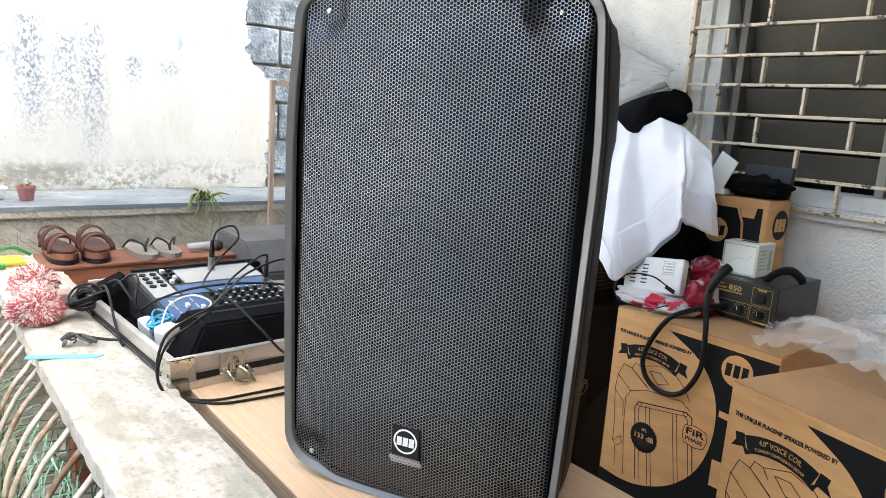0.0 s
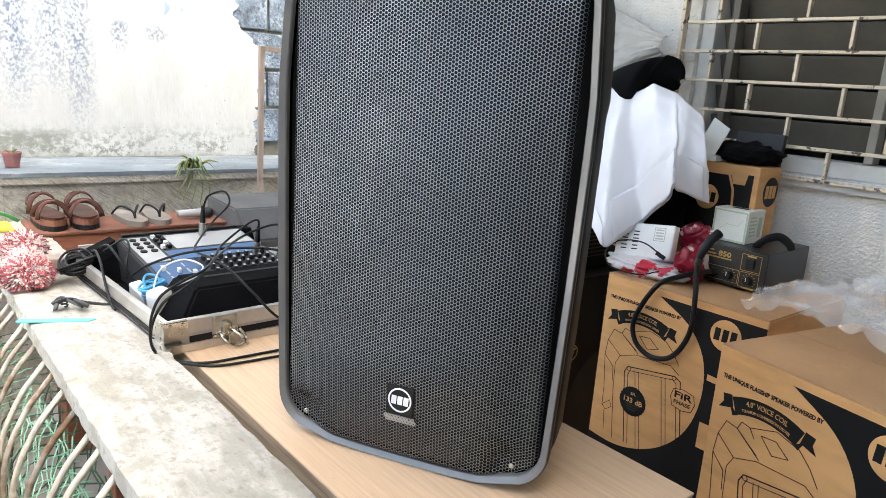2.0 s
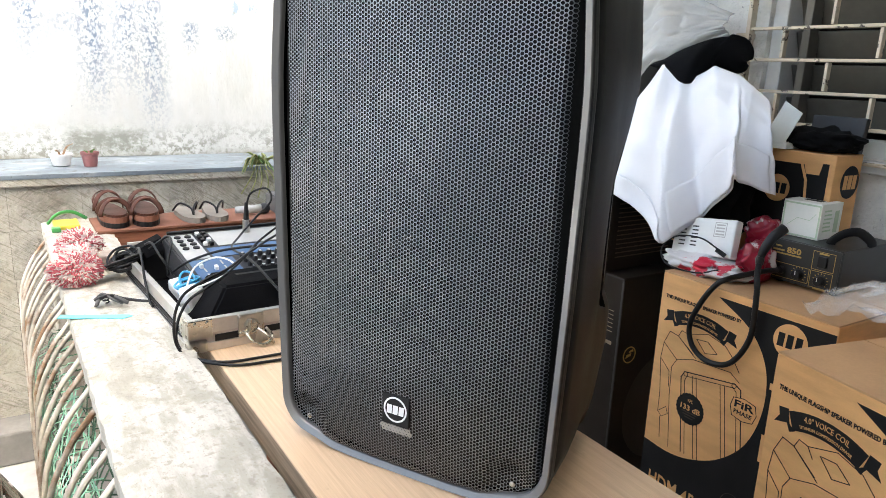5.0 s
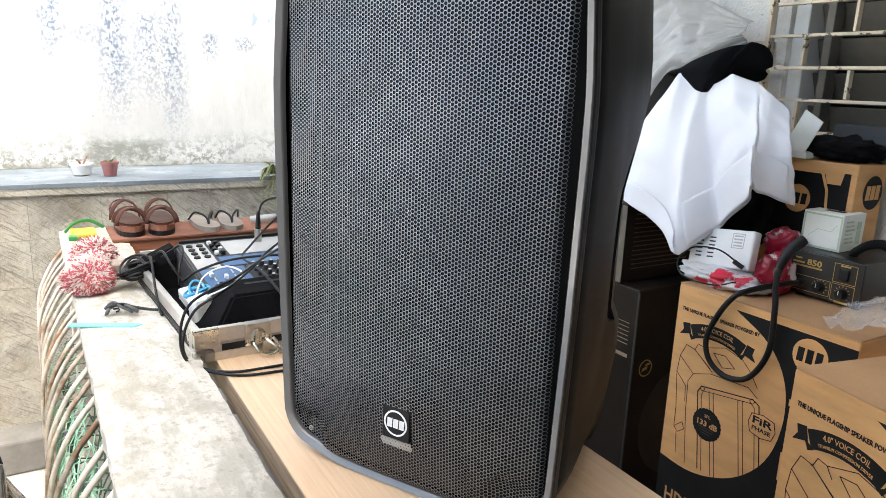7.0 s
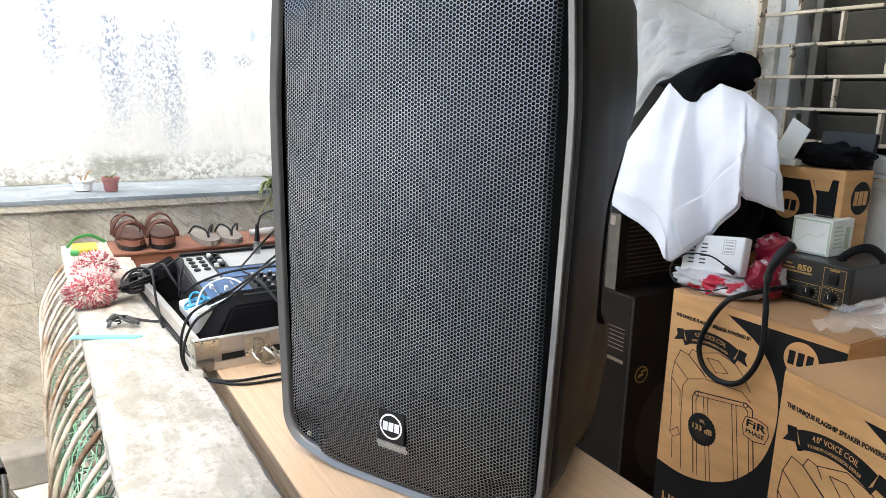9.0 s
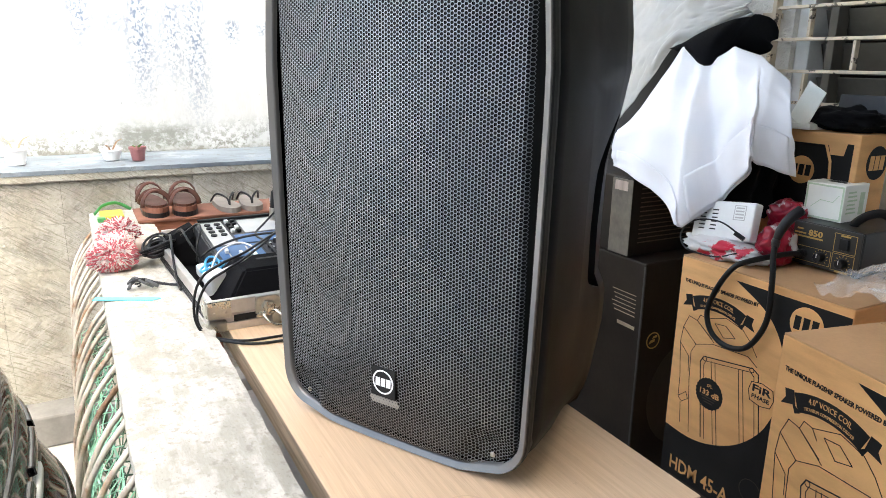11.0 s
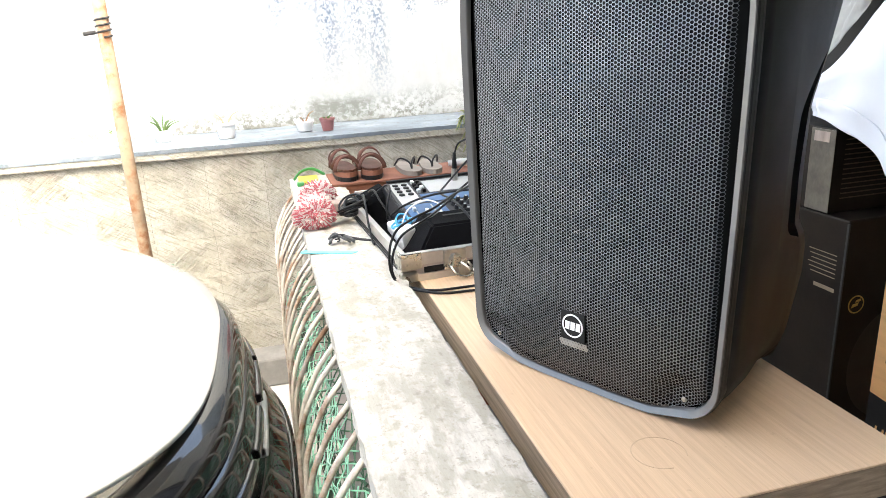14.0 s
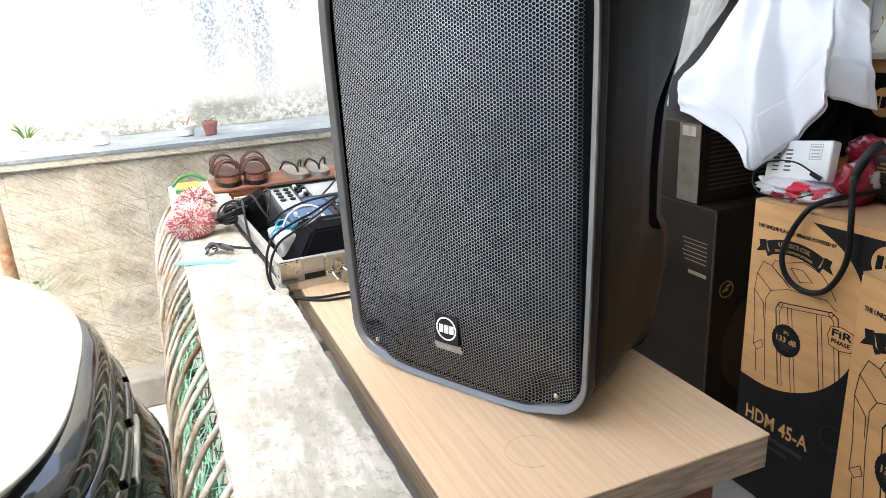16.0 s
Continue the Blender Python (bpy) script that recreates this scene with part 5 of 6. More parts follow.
def hat():
    """A soft black felt cap lying on the cloth, drooping to a point in front."""
    top = [(0, -0.630, 1.15, 1.352), (0.25, -0.575, 1.18, 1.392), (0.5, -0.520, 1.23, 1.424), (0.72, -0.494, 1.29, 1.440), (0.86, -0.478, 1.32, 1.430), (0.95, -0.468, 1.335, 1.405), (1, -0.466, 1.335, 1.380)]
    low = [(0, -0.626, 1.14, 1.346), (0.2, -0.560, 1.13, 1.326), (0.36, -0.506, 1.12, 1.302), (0.50, -0.484, 1.15, 1.326), (0.66, -0.486, 1.22, 1.346), (0.84, -0.482, 1.27, 1.336), (0.95, -0.470, 1.31, 1.345), (1, -0.466, 1.32, 1.362)]

    def fn(u, v):
        p = table3_round(top, u).lerp(table3_round(low, u), v)
        crease = math.exp(-((u - 0.62 + 0.12 * v) / 0.05) ** 2)
        p.y += -0.035 * math.sin(math.pi * v) + 0.030 * crease
        p.x += 0.012 * math.sin(math.pi * v)
        return p
    bm = sheet(48, 18, fn)
    r = bmesh.ops.extrude_face_region(bm, geom=bm.faces[:])
    bmesh.ops.translate(bm, verts=[g for g in r["geom"] if isinstance(g, bmesh.types.BMVert)], vec=(0.004, 0.016, -0.003))
    tagged(part("felt_cap", bm, FELT, smooth=True), "soft black felt cap on top of the white cloth", "hat")


hat()


def film_sheet():
    """A grey plastic sheet pulled over the stack behind the cloth."""
    top = [(0, -1.10, 1.36, 1.76), (0.35, -0.90, 1.36, 1.68), (0.65, -0.74, 1.36, 1.58), (1, -0.545, 1.36, 1.500)]
    low = [(0, -1.04, 1.20, 1.02), (0.2, -0.95, 1.20, 1.08), (0.35, -0.83, 1.19, 1.18), (0.65, -0.69, 1.22, 1.36), (1, -0.535, 1.34, 1.440)]

    def fn(u, v):
        p = table3(top, u).lerp(table3(low, u), v)
        p.y -= noise.noise((u * 4, v * 4, 2)) * 0.020 + abs(noise.noise((u * 7 + v * 4, v * 5 - u * 3, 6))) * 0.022 + abs(noise.noise((u * 17, v * 13 + u * 6, 9))) * 0.007 + 0.03 * math.sin(math.pi * v)
        return p
    tagged(part("plastic_sheet", sheet(90, 66, fn, 0.001), FILMGREY, smooth=True), "crumpled grey plastic sheet over the stacked goods", "plastic sheet")
    # Added filler carton, coloured dark to match the gap under the sheet.
    c = thing("tall_carton", "filler carton under the grey sheet, dark for the gap there", "carton", pose(-1.20, 1.30, 0))
    part("carton_body", box(0, 0.1, 0, 0.55, 0.195, 1.42, 0.004), GREYVINYL, c)


film_sheet()


def clear_bag():
    """A crumpled clear bag lying over the far half of the near carton."""
    def fn(u, v):
        x = 0.035 + 0.52 * u
        y = 0.90 + 0.30 * v - 0.10 * u
        h = 0.012 + 0.085 * math.sin(math.pi * min(1, u * 0.9 + 0.1)) * math.sin(math.pi * min(1.0, v * 0.85 + 0.12)) + 0.055 * (0.5 - abs(noise.noise((u * 4, v * 3, 1)))) + 0.032 * (0.4 - abs(noise.noise((u * 8 + v * 3, v * 6 - u * 4, 4)))) + 0.006 * noise.noise((u * 22, v * 18, 8))
        return (x + 0.02 * noise.noise((u * 3, v * 4, 9)), y + 0.03 * noise.noise((u * 5, 2, v * 3)), CH + max(0.003, h))
    c = thing("clear_plastic_bag", "crumpled clear plastic bag lying on the carton", "bag")
    part("bag_body", sheet(90, 64, fn), FILM, c, smooth=True)

    def flap(u, v):
        p = Vector(fn(0.30 + 0.55 * u, 0.30 + 0.55 * v))
        return p + Vector((0.0, 0.0, 0.006 + 0.050 * math.sin(math.pi * v) * abs(noise.noise((u * 5, v * 5, 7))) + 0.02 * u))
    part("loose_flap", sheet(48, 40, flap), FILM, c, smooth=True)


clear_bag()

# ---------------------------------------------------------------- mixer in its flight case
CASE = pose(-0.565, -0.160, DZ, 0, 0, 3)


def flight_case():
    """Open case; x runs back (negative), y across."""
    c = thing("flight_case", "open silver-edged flight case tray holding an audio mixer", "flight case", CASE)
    L, W, Hh = 0.59, 0.47, 0.064
    part("tray_floor", box(-L, 0, 0.001, 0, W, 0.008), BLACKFOAM, c)
    for nm, b in (("side_wall", (-L, 0, 0.008, 0, 0.010, Hh)), ("side_wall", (-L, W - 0.010, 0.008, 0, W, Hh)), ("end_wall", (-0.010, 0.010, 0.008, 0, W - 0.010, Hh)), ("end_wall", (-L, 0.010, 0.008, -L + 0.010, W - 0.010, Hh + 0.03))):
        part(nm, box(*b), LAM if nm == "end_wall" else ALU, c)
    # aluminium edge profiles
    for b in ((-L - 0.002, -0.003, Hh - 0.024, 0.002, 0.012, Hh + 0.003), (-L - 0.002, -0.0035, 0.001, 0.002, 0.002, 0.016), (-L, W - 0.012, Hh - 0.02, 0, W + 0.003, Hh + 0.003), (-0.012, -0.0025, Hh - 0.026, 0.003, W, Hh + 0.0035), (-0.002, -0.002, 0.0, 0.0035, W, 0.018)):
        part("edge_profile", box(*b, 0.0015), ALU, c)
    part("edge_groove", box(-L, -0.0028, 0.026, -0.05, -0.0004, 0.036), INK, c)
    part("edge_groove", box(-L, -0.0028, 0.019, -0.05, -0.0004, 0.021), GREYVINYL, c)
    for y0, y1 in ((0.011, 0.083), (0.425, W - 0.011)):
        lin = slab([(-L + 0.011, 0.009), (-0.50, 0.009), (-0.515, Hh + 0.020), (-0.535, Hh + 0.048), (-L + 0.011, Hh + 0.048)], y0, y1)
        for v in lin.verts:
            if v.co.y < 0.02 and v.co.z > Hh:
                v.co.z -= 0.032
        part("lining_block", lin, BLACKFOAM, c, "black foam packing cheek")
    # steel corner with rivets
    for y0, yy in ((-0.004, 1),):
        k = part("corner_plate", box(-0.004, -0.0045, 0.030, 0.006, 0.045, Hh + 0.0045, 0.002), STEEL, c, "riveted zinc corner plate")
        part("corner_plate", box(-0.050, -0.0055, 0.030, -0.002, 0.001, Hh + 0.004, 0.002), STEEL, c)
        part("ball_corner", box(-0.012, -0.007, -0.0005, 0.009, 0.035, 0.026, 0.006), STEEL, c)
        for ry, rz in ((0.010, 0.062), (0.034, 0.062), (0.010, 0.042), (0.034, 0.042)):
            part("rivet", lathe([(0.0035, 0), (0.003, 0.0015), (0.001, 0.0022)], 10, m=Matrix.Translation((0.006, ry, rz)) @ Matrix.Rotation(radians(90), 4, "Y")), STEEL, k)
    lt = part("butterfly_latch", box(0.003, 0.095, 0.020, 0.010, 0.150, Hh + 0.004, 0.003), STEEL, c, "zinc butterfly latch hanging open")
    part("latch_wing", box(0.010, 0.112, 0.026, 0.020, 0.120, 0.058, 0.002), STEEL, lt)
    part("latch_wing", box(0.010, 0.128, 0.002, 0.016, 0.142, 0.034, 0.002), STEEL, lt)
    part("latch_hook", tube(smooth_path([(0.012, 0.135, 0.034), (0.03, 0.150, 0.020), (0.034, 0.160, 0.004)], 5), 0.003, 6), STEEL, lt)
    part("latch_dish", lathe([(0.017, 0), (0.017, 0.003), (0.013, 0.005), (0.012, 0.002), (0.003, 0.002)], 18, m=Matrix.Translation((0.009, 0.122, 0.040)) @ Matrix.Rotation(radians(90), 4, "Y")), STEEL, lt)
    part("latch_loop", tube(smooth_path([(0.014, 0.108, 0.030), (0.030, 0.118, 0.014), (0.036, 0.140, 0.006), (0.026, 0.160, 0.016), (0.014, 0.150, 0.034)], 5), 0.0032, 6), STEEL, lt, smooth=True)
    for ry, rz in ((0.099, 0.028), (0.146, 0.028), (0.099, 0.062), (0.146, 0.062)):
        part("rivet", lathe([(0.0035, 0), (0.003, 0.0015), (0.001, 0.0022)], 10, m=Matrix.Translation((0.010, ry, rz)) @ Matrix.Rotation(radians(90), 4, "Y")), STEEL, lt)
    part("name_strip", box(0.0004, 0.05, 0.0185, 0.0022, 0.46, 0.032), INK, c)


flight_case()


def mixer():
    """Sloped audio mixer, standing proud of the case, turned like it; x runs from its front edge back."""
    D, W, ZF, ZB = 0.345, 0.335, 0.058, 0.108
    m = thing("audio_mixer", "blue and grey audio mixer in the flight case", "audio mixer", CASE @ pose(-0.195, 0.086, 0.0085))
    side = [(-D, 0), (0, 0), (0, ZF), (-D, ZB)]
    b = slab(side, 0, W)
    bmesh.ops.bevel(b, geom=b.edges[:], offset=0.004, segments=2, affect="EDGES")
    part("body", b, GREYVINYL, m)
    P = pose(0, 0, ZF + 0.0006, 0, math.degrees(math.atan2(ZB - ZF, D)), 0)

    def panel(x0, y0, x1, y1, material, nm="panel"):
        return part(nm, box(x0, y0, 0, x1, y1, 0.0016), material, m, m=P)
    panel(-0.330, 0.012, -0.165, 0.070, MIXGREY, "grey_panel")
    panel(-0.330, 0.112, -0.235, 0.325, MIXGREY, "grey_panel")
    panel(-0.225, 0.078, -0.165, 0.325, MIXBLUE, "blue_panel")
    panel(-0.155, 0.012, -0.010, 0.120, MIXBLUE, "blue_panel")
    panel(-0.158, 0.126, -0.010, 0.325, KNOB, "dark_panel")
    part("back_lip", box(-0.344, 0.01, 0.002, -0.334, 0.325, 0.010, 0.002), INK, m, m=P)
    for i in range(4):
        for j in range(2):
            part("socket", lathe([(0.0085, 0), (0.0085, 0.003), (0.004, 0.004)], 12), INK, m, m=P @ pose(-0.310 + 0.026 * i, 0.029 + 0.026 * j, 0.0017))
    kn, cap = None, None
    for i in range(5):
        for j in range(8):
            x, y = -0.145 + 0.028 * i, 0.142 + 0.023 * j
            if kn is None:
                kn = part("knob", lathe([(0.0068, 0), (0.0062, 0.010), (0.0045, 0.012)], 10), KNOB, m, m=P @ pose(x, y, 0.0017))
                cap = part("cap", lathe([(0.004, 0), (0.0038, 0.0008)], 8), MIXGREY, kn, m=pose(0, 0, 0.0121))
            else:
                k2 = link("knob", kn.data, None, m, m=P @ pose(x, y, 0.0017))
                link("cap", cap.data, None, k2, m=pose(0, 0, 0.0121))
    for i in range(4):
        for j in range(2):
            part("button", box(-0.006, -0.005, 0, 0.006, 0.005, 0.009, 0.001), INK if (i + j) % 3 else WHITEPLASTIC, m, m=P @ pose(-0.320 + 0.024 * i, 0.082 + 0.016 * j, 0.0))
    for i in range(3):
        for j in range(2):
            part("label_bar", box(-0.012, -0.002, 0, 0.012, 0.002, 0.0004), INKGREY, m, m=P @ pose(-0.13 + 0.035 * i, 0.035 + 0.05 * j, 0.0017))
    for j in range(3):
        part("fader_cap", box(-0.007, -0.004, 0, 0.007, 0.004, 0.010, 0.001), WHITEPLASTIC, m, m=P @ pose(-0.11 + 0.02 * j, 0.030 + 0.030 * j, 0.0017))
    # foam wedge packed between mixer and case end, its side cut on a slant
    w = bmesh.new()
    prof = [(-0.066, 0.0), (0.40, 0.0), (0.40, 0.096), (0.012, 0.096)]
    va = [w.verts.new((0.003, y, z)) for y, z in prof]
    vb = [w.verts.new((0.180 if z < 0.05 else 0.120, y, z)) for y, z in prof]
    w.faces.new(va)
    w.faces.new(vb[::-1])
    for i in range(4):
        j = (i + 1) % 4
        w.faces.new((va[j], va[i], vb[i], vb[j]))
    bmesh.ops.bevel(w, geom=w.edges[:], offset=0.006, segments=2, affect="EDGES")
    part("foam_wedge", w, BLACKFOAM, m, "black foam packing wedge")
    part("wedge_slot", box(0.040, 0.06, 0.0945, 0.052, 0.30, 0.0966), INK, m)


mixer()


def xlr(name, at, top, label):
    t = thing(name, label, "plug")
    a, b = Vector(at), Vector(top)
    part("shell", tube([a, a + (b - a) * 0.45], 0.0095, 12), STEEL, t, "nickel plug shell")
    part("boot", tube([a + (b - a) * 0.45, b], 0.008, 12, taper=lambda k: 1 - 0.45 * k), RUBBER, t)


xlr("cable_plug", (-1.080, 0.110, 0.860), (-1.076, 0.112, 0.945), "nickel and black plug standing in the mixer")
xlr("cable_plug", (-0.905, 0.185, 0.842), (-0.900, 0.190, 0.918), "nickel and black plug in the mixer's panel")
xlr("cable_plug", (-0.850, 0.225, 0.832), (-0.848, 0.230, 0.908), "black cable plug beside the mixer knobs")


def cable(pts, r, label, material=None):
    t = thing("cable", label, "cable", group="cables on the mixer")
    part("lead", tube(smooth_path(pts, 9), r, 8), material or RUBBER, t, smooth=True)


cable([(-1.076, 0.112, 0.94), (-1.07, 0.125, 0.972), (-1.05, 0.160, 0.985), (-1.03, 0.165, 0.955), (-1.02, 0.120, 0.915), (-0.95, 0.055, 0.885), (-0.86, 0.010, 0.880), (-0.76, 0.010, 0.885), (-0.66, 0.010, 0.884), (-0.58, 0.030, 0.850), (-0.545, 0.070, 0.800), (-0.50, 0.13, 0.768), (-0.45, 0.22, 0.757)], 0.0028, "black cable looped over the mixer and down the case end")
cable([(-0.93, -0.115, 0.815), (-0.90, -0.085, 0.845), (-0.85, -0.02, 0.878), (-0.80, 0.07, 0.893), (-0.75, 0.16, 0.893), (-0.67, 0.24, 0.872), (-0.60, 0.30, 0.84)], 0.0030, "black cable arching across the mixer")
cable([(-0.900, 0.190, 0.915), (-0.895, 0.185, 0.935), (-0.88, 0.150, 0.930), (-0.82, 0.060, 0.898), (-0.72, 0.00, 0.893), (-0.62, -0.07, 0.888), (-0.580, -0.115, 0.879), (-0.580, -0.152, 0.858), (-0.580, -0.172, 0.828), (-0.578, -0.181, 0.795), (-0.570, -0.180, 0.770), (-0.545, -0.168, 0.7555), (-0.508, -0.138, 0.7535), (-0.486, -0.101, 0.7535), (-0.482, -0.05, 0.7535), (-0.48, 0.05, 0.7535)], 0.0028, "black cable looped out of the case over its corner")
cable([(-0.848, 0.230, 0.905), (-0.85, 0.225, 0.928), (-0.86, 0.19, 0.925), (-0.84, 0.11, 0.905), (-0.68, 0.00, 0.915), (-0.57, -0.08, 0.914), (-0.550, -0.130, 0.902), (-0.550, -0.168, 0.880), (-0.550, -0.186, 0.845), (-0.552, -0.190, 0.800), (-0.552, -0.182, 0.768), (-0.530, -0.165, 0.7545), (-0.490, -0.130, 0.7535), (-0.463, -0.09, 0.7535), (-0.455, -0.03, 0.7535), (-0.45, 0.07, 0.7535)], 0.0028, "black cable hanging over the case edge onto the table")
cable([(-1.06, -0.17, 0.85), (-1.00, -0.175, 0.862), (-0.94, -0.180, 0.850), (-0.89, -0.183, 0.810), (-0.85, -0.182, 0.775), (-0.83, -0.180, 0.769)], 0.0030, "black cable draped down the case side")
cable([(-1.07, -0.15, 0.855), (-1.01, -0.145, 0.872), (-0.96, -0.135, 0.850), (-0.93, -0.110, 0.805), (-0.90, -0.095, 0.790)], 0.0030, "black cable dropping into the case")
cable([(-1.08, -0.14, 0.84), (-1.05, -0.10, 0.875), (-1.00, -0.10, 0.868), (-0.97, -0.115, 0.84), (-0.955, -0.12, 0.80)], 0.0030, "black cable curling over the case wall")
cable([(-0.75, -0.125, 0.82), (-0.785, -0.095, 0.862), (-0.77, -0.05, 0.885), (-0.72, -0.025, 0.880), (-0.69, -0.050, 0.868), (-0.70, -0.085, 0.85), (-0.735, -0.12, 0.825)], 0.0021, "white cable ring standing in the case", WHITEPLASTIC)


def coil(name, centre, label, n=11, r=0.045, material=None, wire=0.0045, seed=1):
    t = thing(name, label, "cable")
    rnd = random.Random(seed)
    for k in range(n):
        a, s, h = rnd.uniform(0, 6.28), rnd.uniform(0.6, 1.1) * r, rnd.uniform(0.0, 0.03)
        tilt, sq = rnd.uniform(-0.6, 0.6), rnd.uniform(0.5, 0.9)
        pts = []
        for i in range(19):
            q = a + 2 * math.pi * i / 18
            x, y = s * math.cos(q), s * sq * math.sin(q)
            pts.append(Vector(centre) + Vector((x + rnd.uniform(-1, 1) * 0.002, y, max(0.006, h + 0.016 + x * tilt * 0.6 + y * 0.3))))
        part("loop", tube(pts, wire, 7), material or RUBBER, t, smooth=True)


coil("cable_bundle", (-1.095, -0.200, LZ + 0.012), "tied bundle of black cable beside the flight case", 18, 0.050, wire=0.0032, seed=3)
coil("network_cable", (-0.805, -0.108, DZ + 0.035), "tangle of bright blue cable inside the case", 7, 0.032, BLUEPLASTIC, 0.0028, seed=8)
tagged(part("plastic_adapter", box(-0.02, -0.022, 0, 0.02, 0.022, 0.075, 0.008), WHITEPLASTIC, m=pose(-0.735, -0.110, DZ + 0.012, 8, 4, 20)), "white plastic adapter in the case", "adapter")
tagged(part("plastic_adapter", box(-0.04, -0.015, 0, 0.04, 0.015, 0.030, 0.006), WHITEPLASTIC, m=pose(-0.86, -0.112, DZ + 0.025, 8, 14, 10)), "white adapter with blue leads in the case", "adapter")


# ---------------------------------------------------------------- on the ledge
def mop_head():
    """Two fat tufts of yarn with a bound white waist between them, and the wooden block beside it."""
    t = thing("yarn_mop", "red and white yarn mop head with a wooden block", "mop", pose(-1.09, -0.31, LZ, 0, 0, 0))
    rnd = random.Random(7)
    for cx, cy, cz, size, n, red in ((0.0, 0.0, 0.036, (0.050, 0.056, 0.038), 1700, 0.55), (-0.10, 0.018, 0.040, (0.055, 0.040, 0.036), 700, 0.25), (-0.21, 0.030, 0.046, (0.075, 0.052, 0.042), 1500, 0.45)):
        for material, share in ((YARNRED, red), (YARNWHITE, 1 - red)):
            bm = bmesh.new()
            for k in range(int(n * share)):
                d = Vector((rnd.gauss(0, 1), rnd.gauss(0, 1), rnd.gauss(0, 1))).normalized()
                side = d.orthogonal().normalized()
                o = Vector((cx, cy, cz))
                e = Vector((d.x * size[0], d.y * size[1], d.z * size[2]))
                tip = o + e * rnd.uniform(0.98, 1.14) + Vector((rnd.uniform(-1, 1), rnd.uniform(-1, 1), rnd.uniform(-1, 0.5))) * 0.008
                path = [o + e * 0.45, o + e * 0.85 + side * 0.004, tip]
                for q in path:
                    q.z = max(q.z, 0.004)
                tube(path, 0.0018, 4, bm)
            part("yarn", bm, material, t)
    part("block", box(-0.165, 0.062, 0.002, -0.095, 0.108, 0.040, 0.004), PALEWOOD, t, "bare pale wooden block")


mop_head()


def clamp():
    t = thing("spring_clip", "small dull metal clip lying on the ledge", "clip", pose(-0.885, -0.245, LZ + 0.003, 0, 0, -15) @ Matrix.Diagonal((0.8, 0.8, 0.8, 1)))
    part("jaw", tube(smooth_path([(0.0, -0.055, 0.012), (0.015, -0.03, 0.028), (0.0, -0.01, 0.024), (-0.012, 0.01, 0.012), (0.0, 0.06, 0.006), (0.004, 0.085, 0.005)], 5), 0.008, 8, flat=0.55, taper=lambda k: 1 - 0.5 * k), GREYVINYL, t, smooth=True)
    part("jaw", tube(smooth_path([(0.028, -0.050, 0.008), (-0.008, -0.045, 0.020), (-0.020, -0.020, 0.016), (0.012, 0.005, 0.020), (0.020, 0.03, 0.008)], 5), 0.009, 8, flat=0.5), CASEGREY, t, smooth=True)
    part("lever", tube(smooth_path([(-0.015, -0.060, 0.010), (0.0, -0.035, 0.032), (0.022, -0.010, 0.022), (0.016, 0.015, 0.006)], 5), 0.006, 8, flat=0.6), CASEGREY, t, smooth=True)
    part("spring", tube([(0.008 * math.cos(k * 0.9), -0.03 + 0.008 * math.sin(k * 0.9), 0.006 + 0.0012 * k) for k in range(22)], 0.0024, 6), GREYVINYL, t)


clamp()


def strip():
    bm = slab([(-0.075, -0.012), (0.060, -0.012), (0.074, 0.004), (0.066, 0.010), (-0.075, 0.009)], 0, 0.0022)
    bm.transform(Matrix.Rotation(radians(-90), 4, "X"))
    bm.transform(Matrix.Rotation(radians(65), 4, "Z"))
    tagged(part("plastic_strip", bm, TURQ, m=pose(-0.820, -0.297, LZ + 0.003)), "flat pale turquoise plastic strip on the ledge", "strip")


strip()
t = thing("toy_scraps", "yellow and green plastic scraps at the ledge end", "scrap", pose(-1.78, -0.295, LZ))
part("yellow_piece", box(-0.055, -0.020, 0.001, 0.060, 0.055, 0.014, 0.004), YELLOW, t)
part("green_piece", tube(smooth_path([(-0.02, -0.035, 0.008), (-0.045, -0.005, 0.032), (-0.06, 0.04, 0.036), (-0.06, 0.085, 0.010)], 6), 0.0075, 8, flat=0.6), GREENPL, t, smooth=True)
part("green_piece", box(0.062, -0.030, 0.001, 0.095, -0.004, 0.016, 0.004), GREENPL, t)

# ---------------------------------------------------------------- timber beam with shoes
bt = thing("timber_beam", "red-brown painted timber beam at the porch edge", "beam")
part("beam_body", box(-1.80, -0.20, 0.690, -1.62, 1.20, 0.767, 0.004), REDWOOD, bt)
part("beam_post", box(-1.78, 0.62, 0.0, -1.64, 0.76, 0.689, 0.004), REDWOOD, bt)
part("beam_post", box(-1.78, -0.14, 0.0, -1.64, -0.02, 0.689, 0.004), REDWOOD, bt)
part("top_board", box(-1.835, -0.205, 0.7675, -1.612, 1.20, 0.777, 0.002), SOLE, bt, "dusty tan top face")
SHZ = 0.7775


def foot_outline(L, W):
    """Sole outline, heel at 0, toe at L."""
    pts = []
    for k in range(28):
        a = 2 * math.pi * k / 28
        x = L / 2 - L / 2 * math.cos(a)
        w = W / 2 * (0.82 + 0.25 * (x / L) - 0.16 * math.sin(math.pi * x / L * 1.1) ** 2)
        pts.append((x, w * math.sin(a)))
    return pts


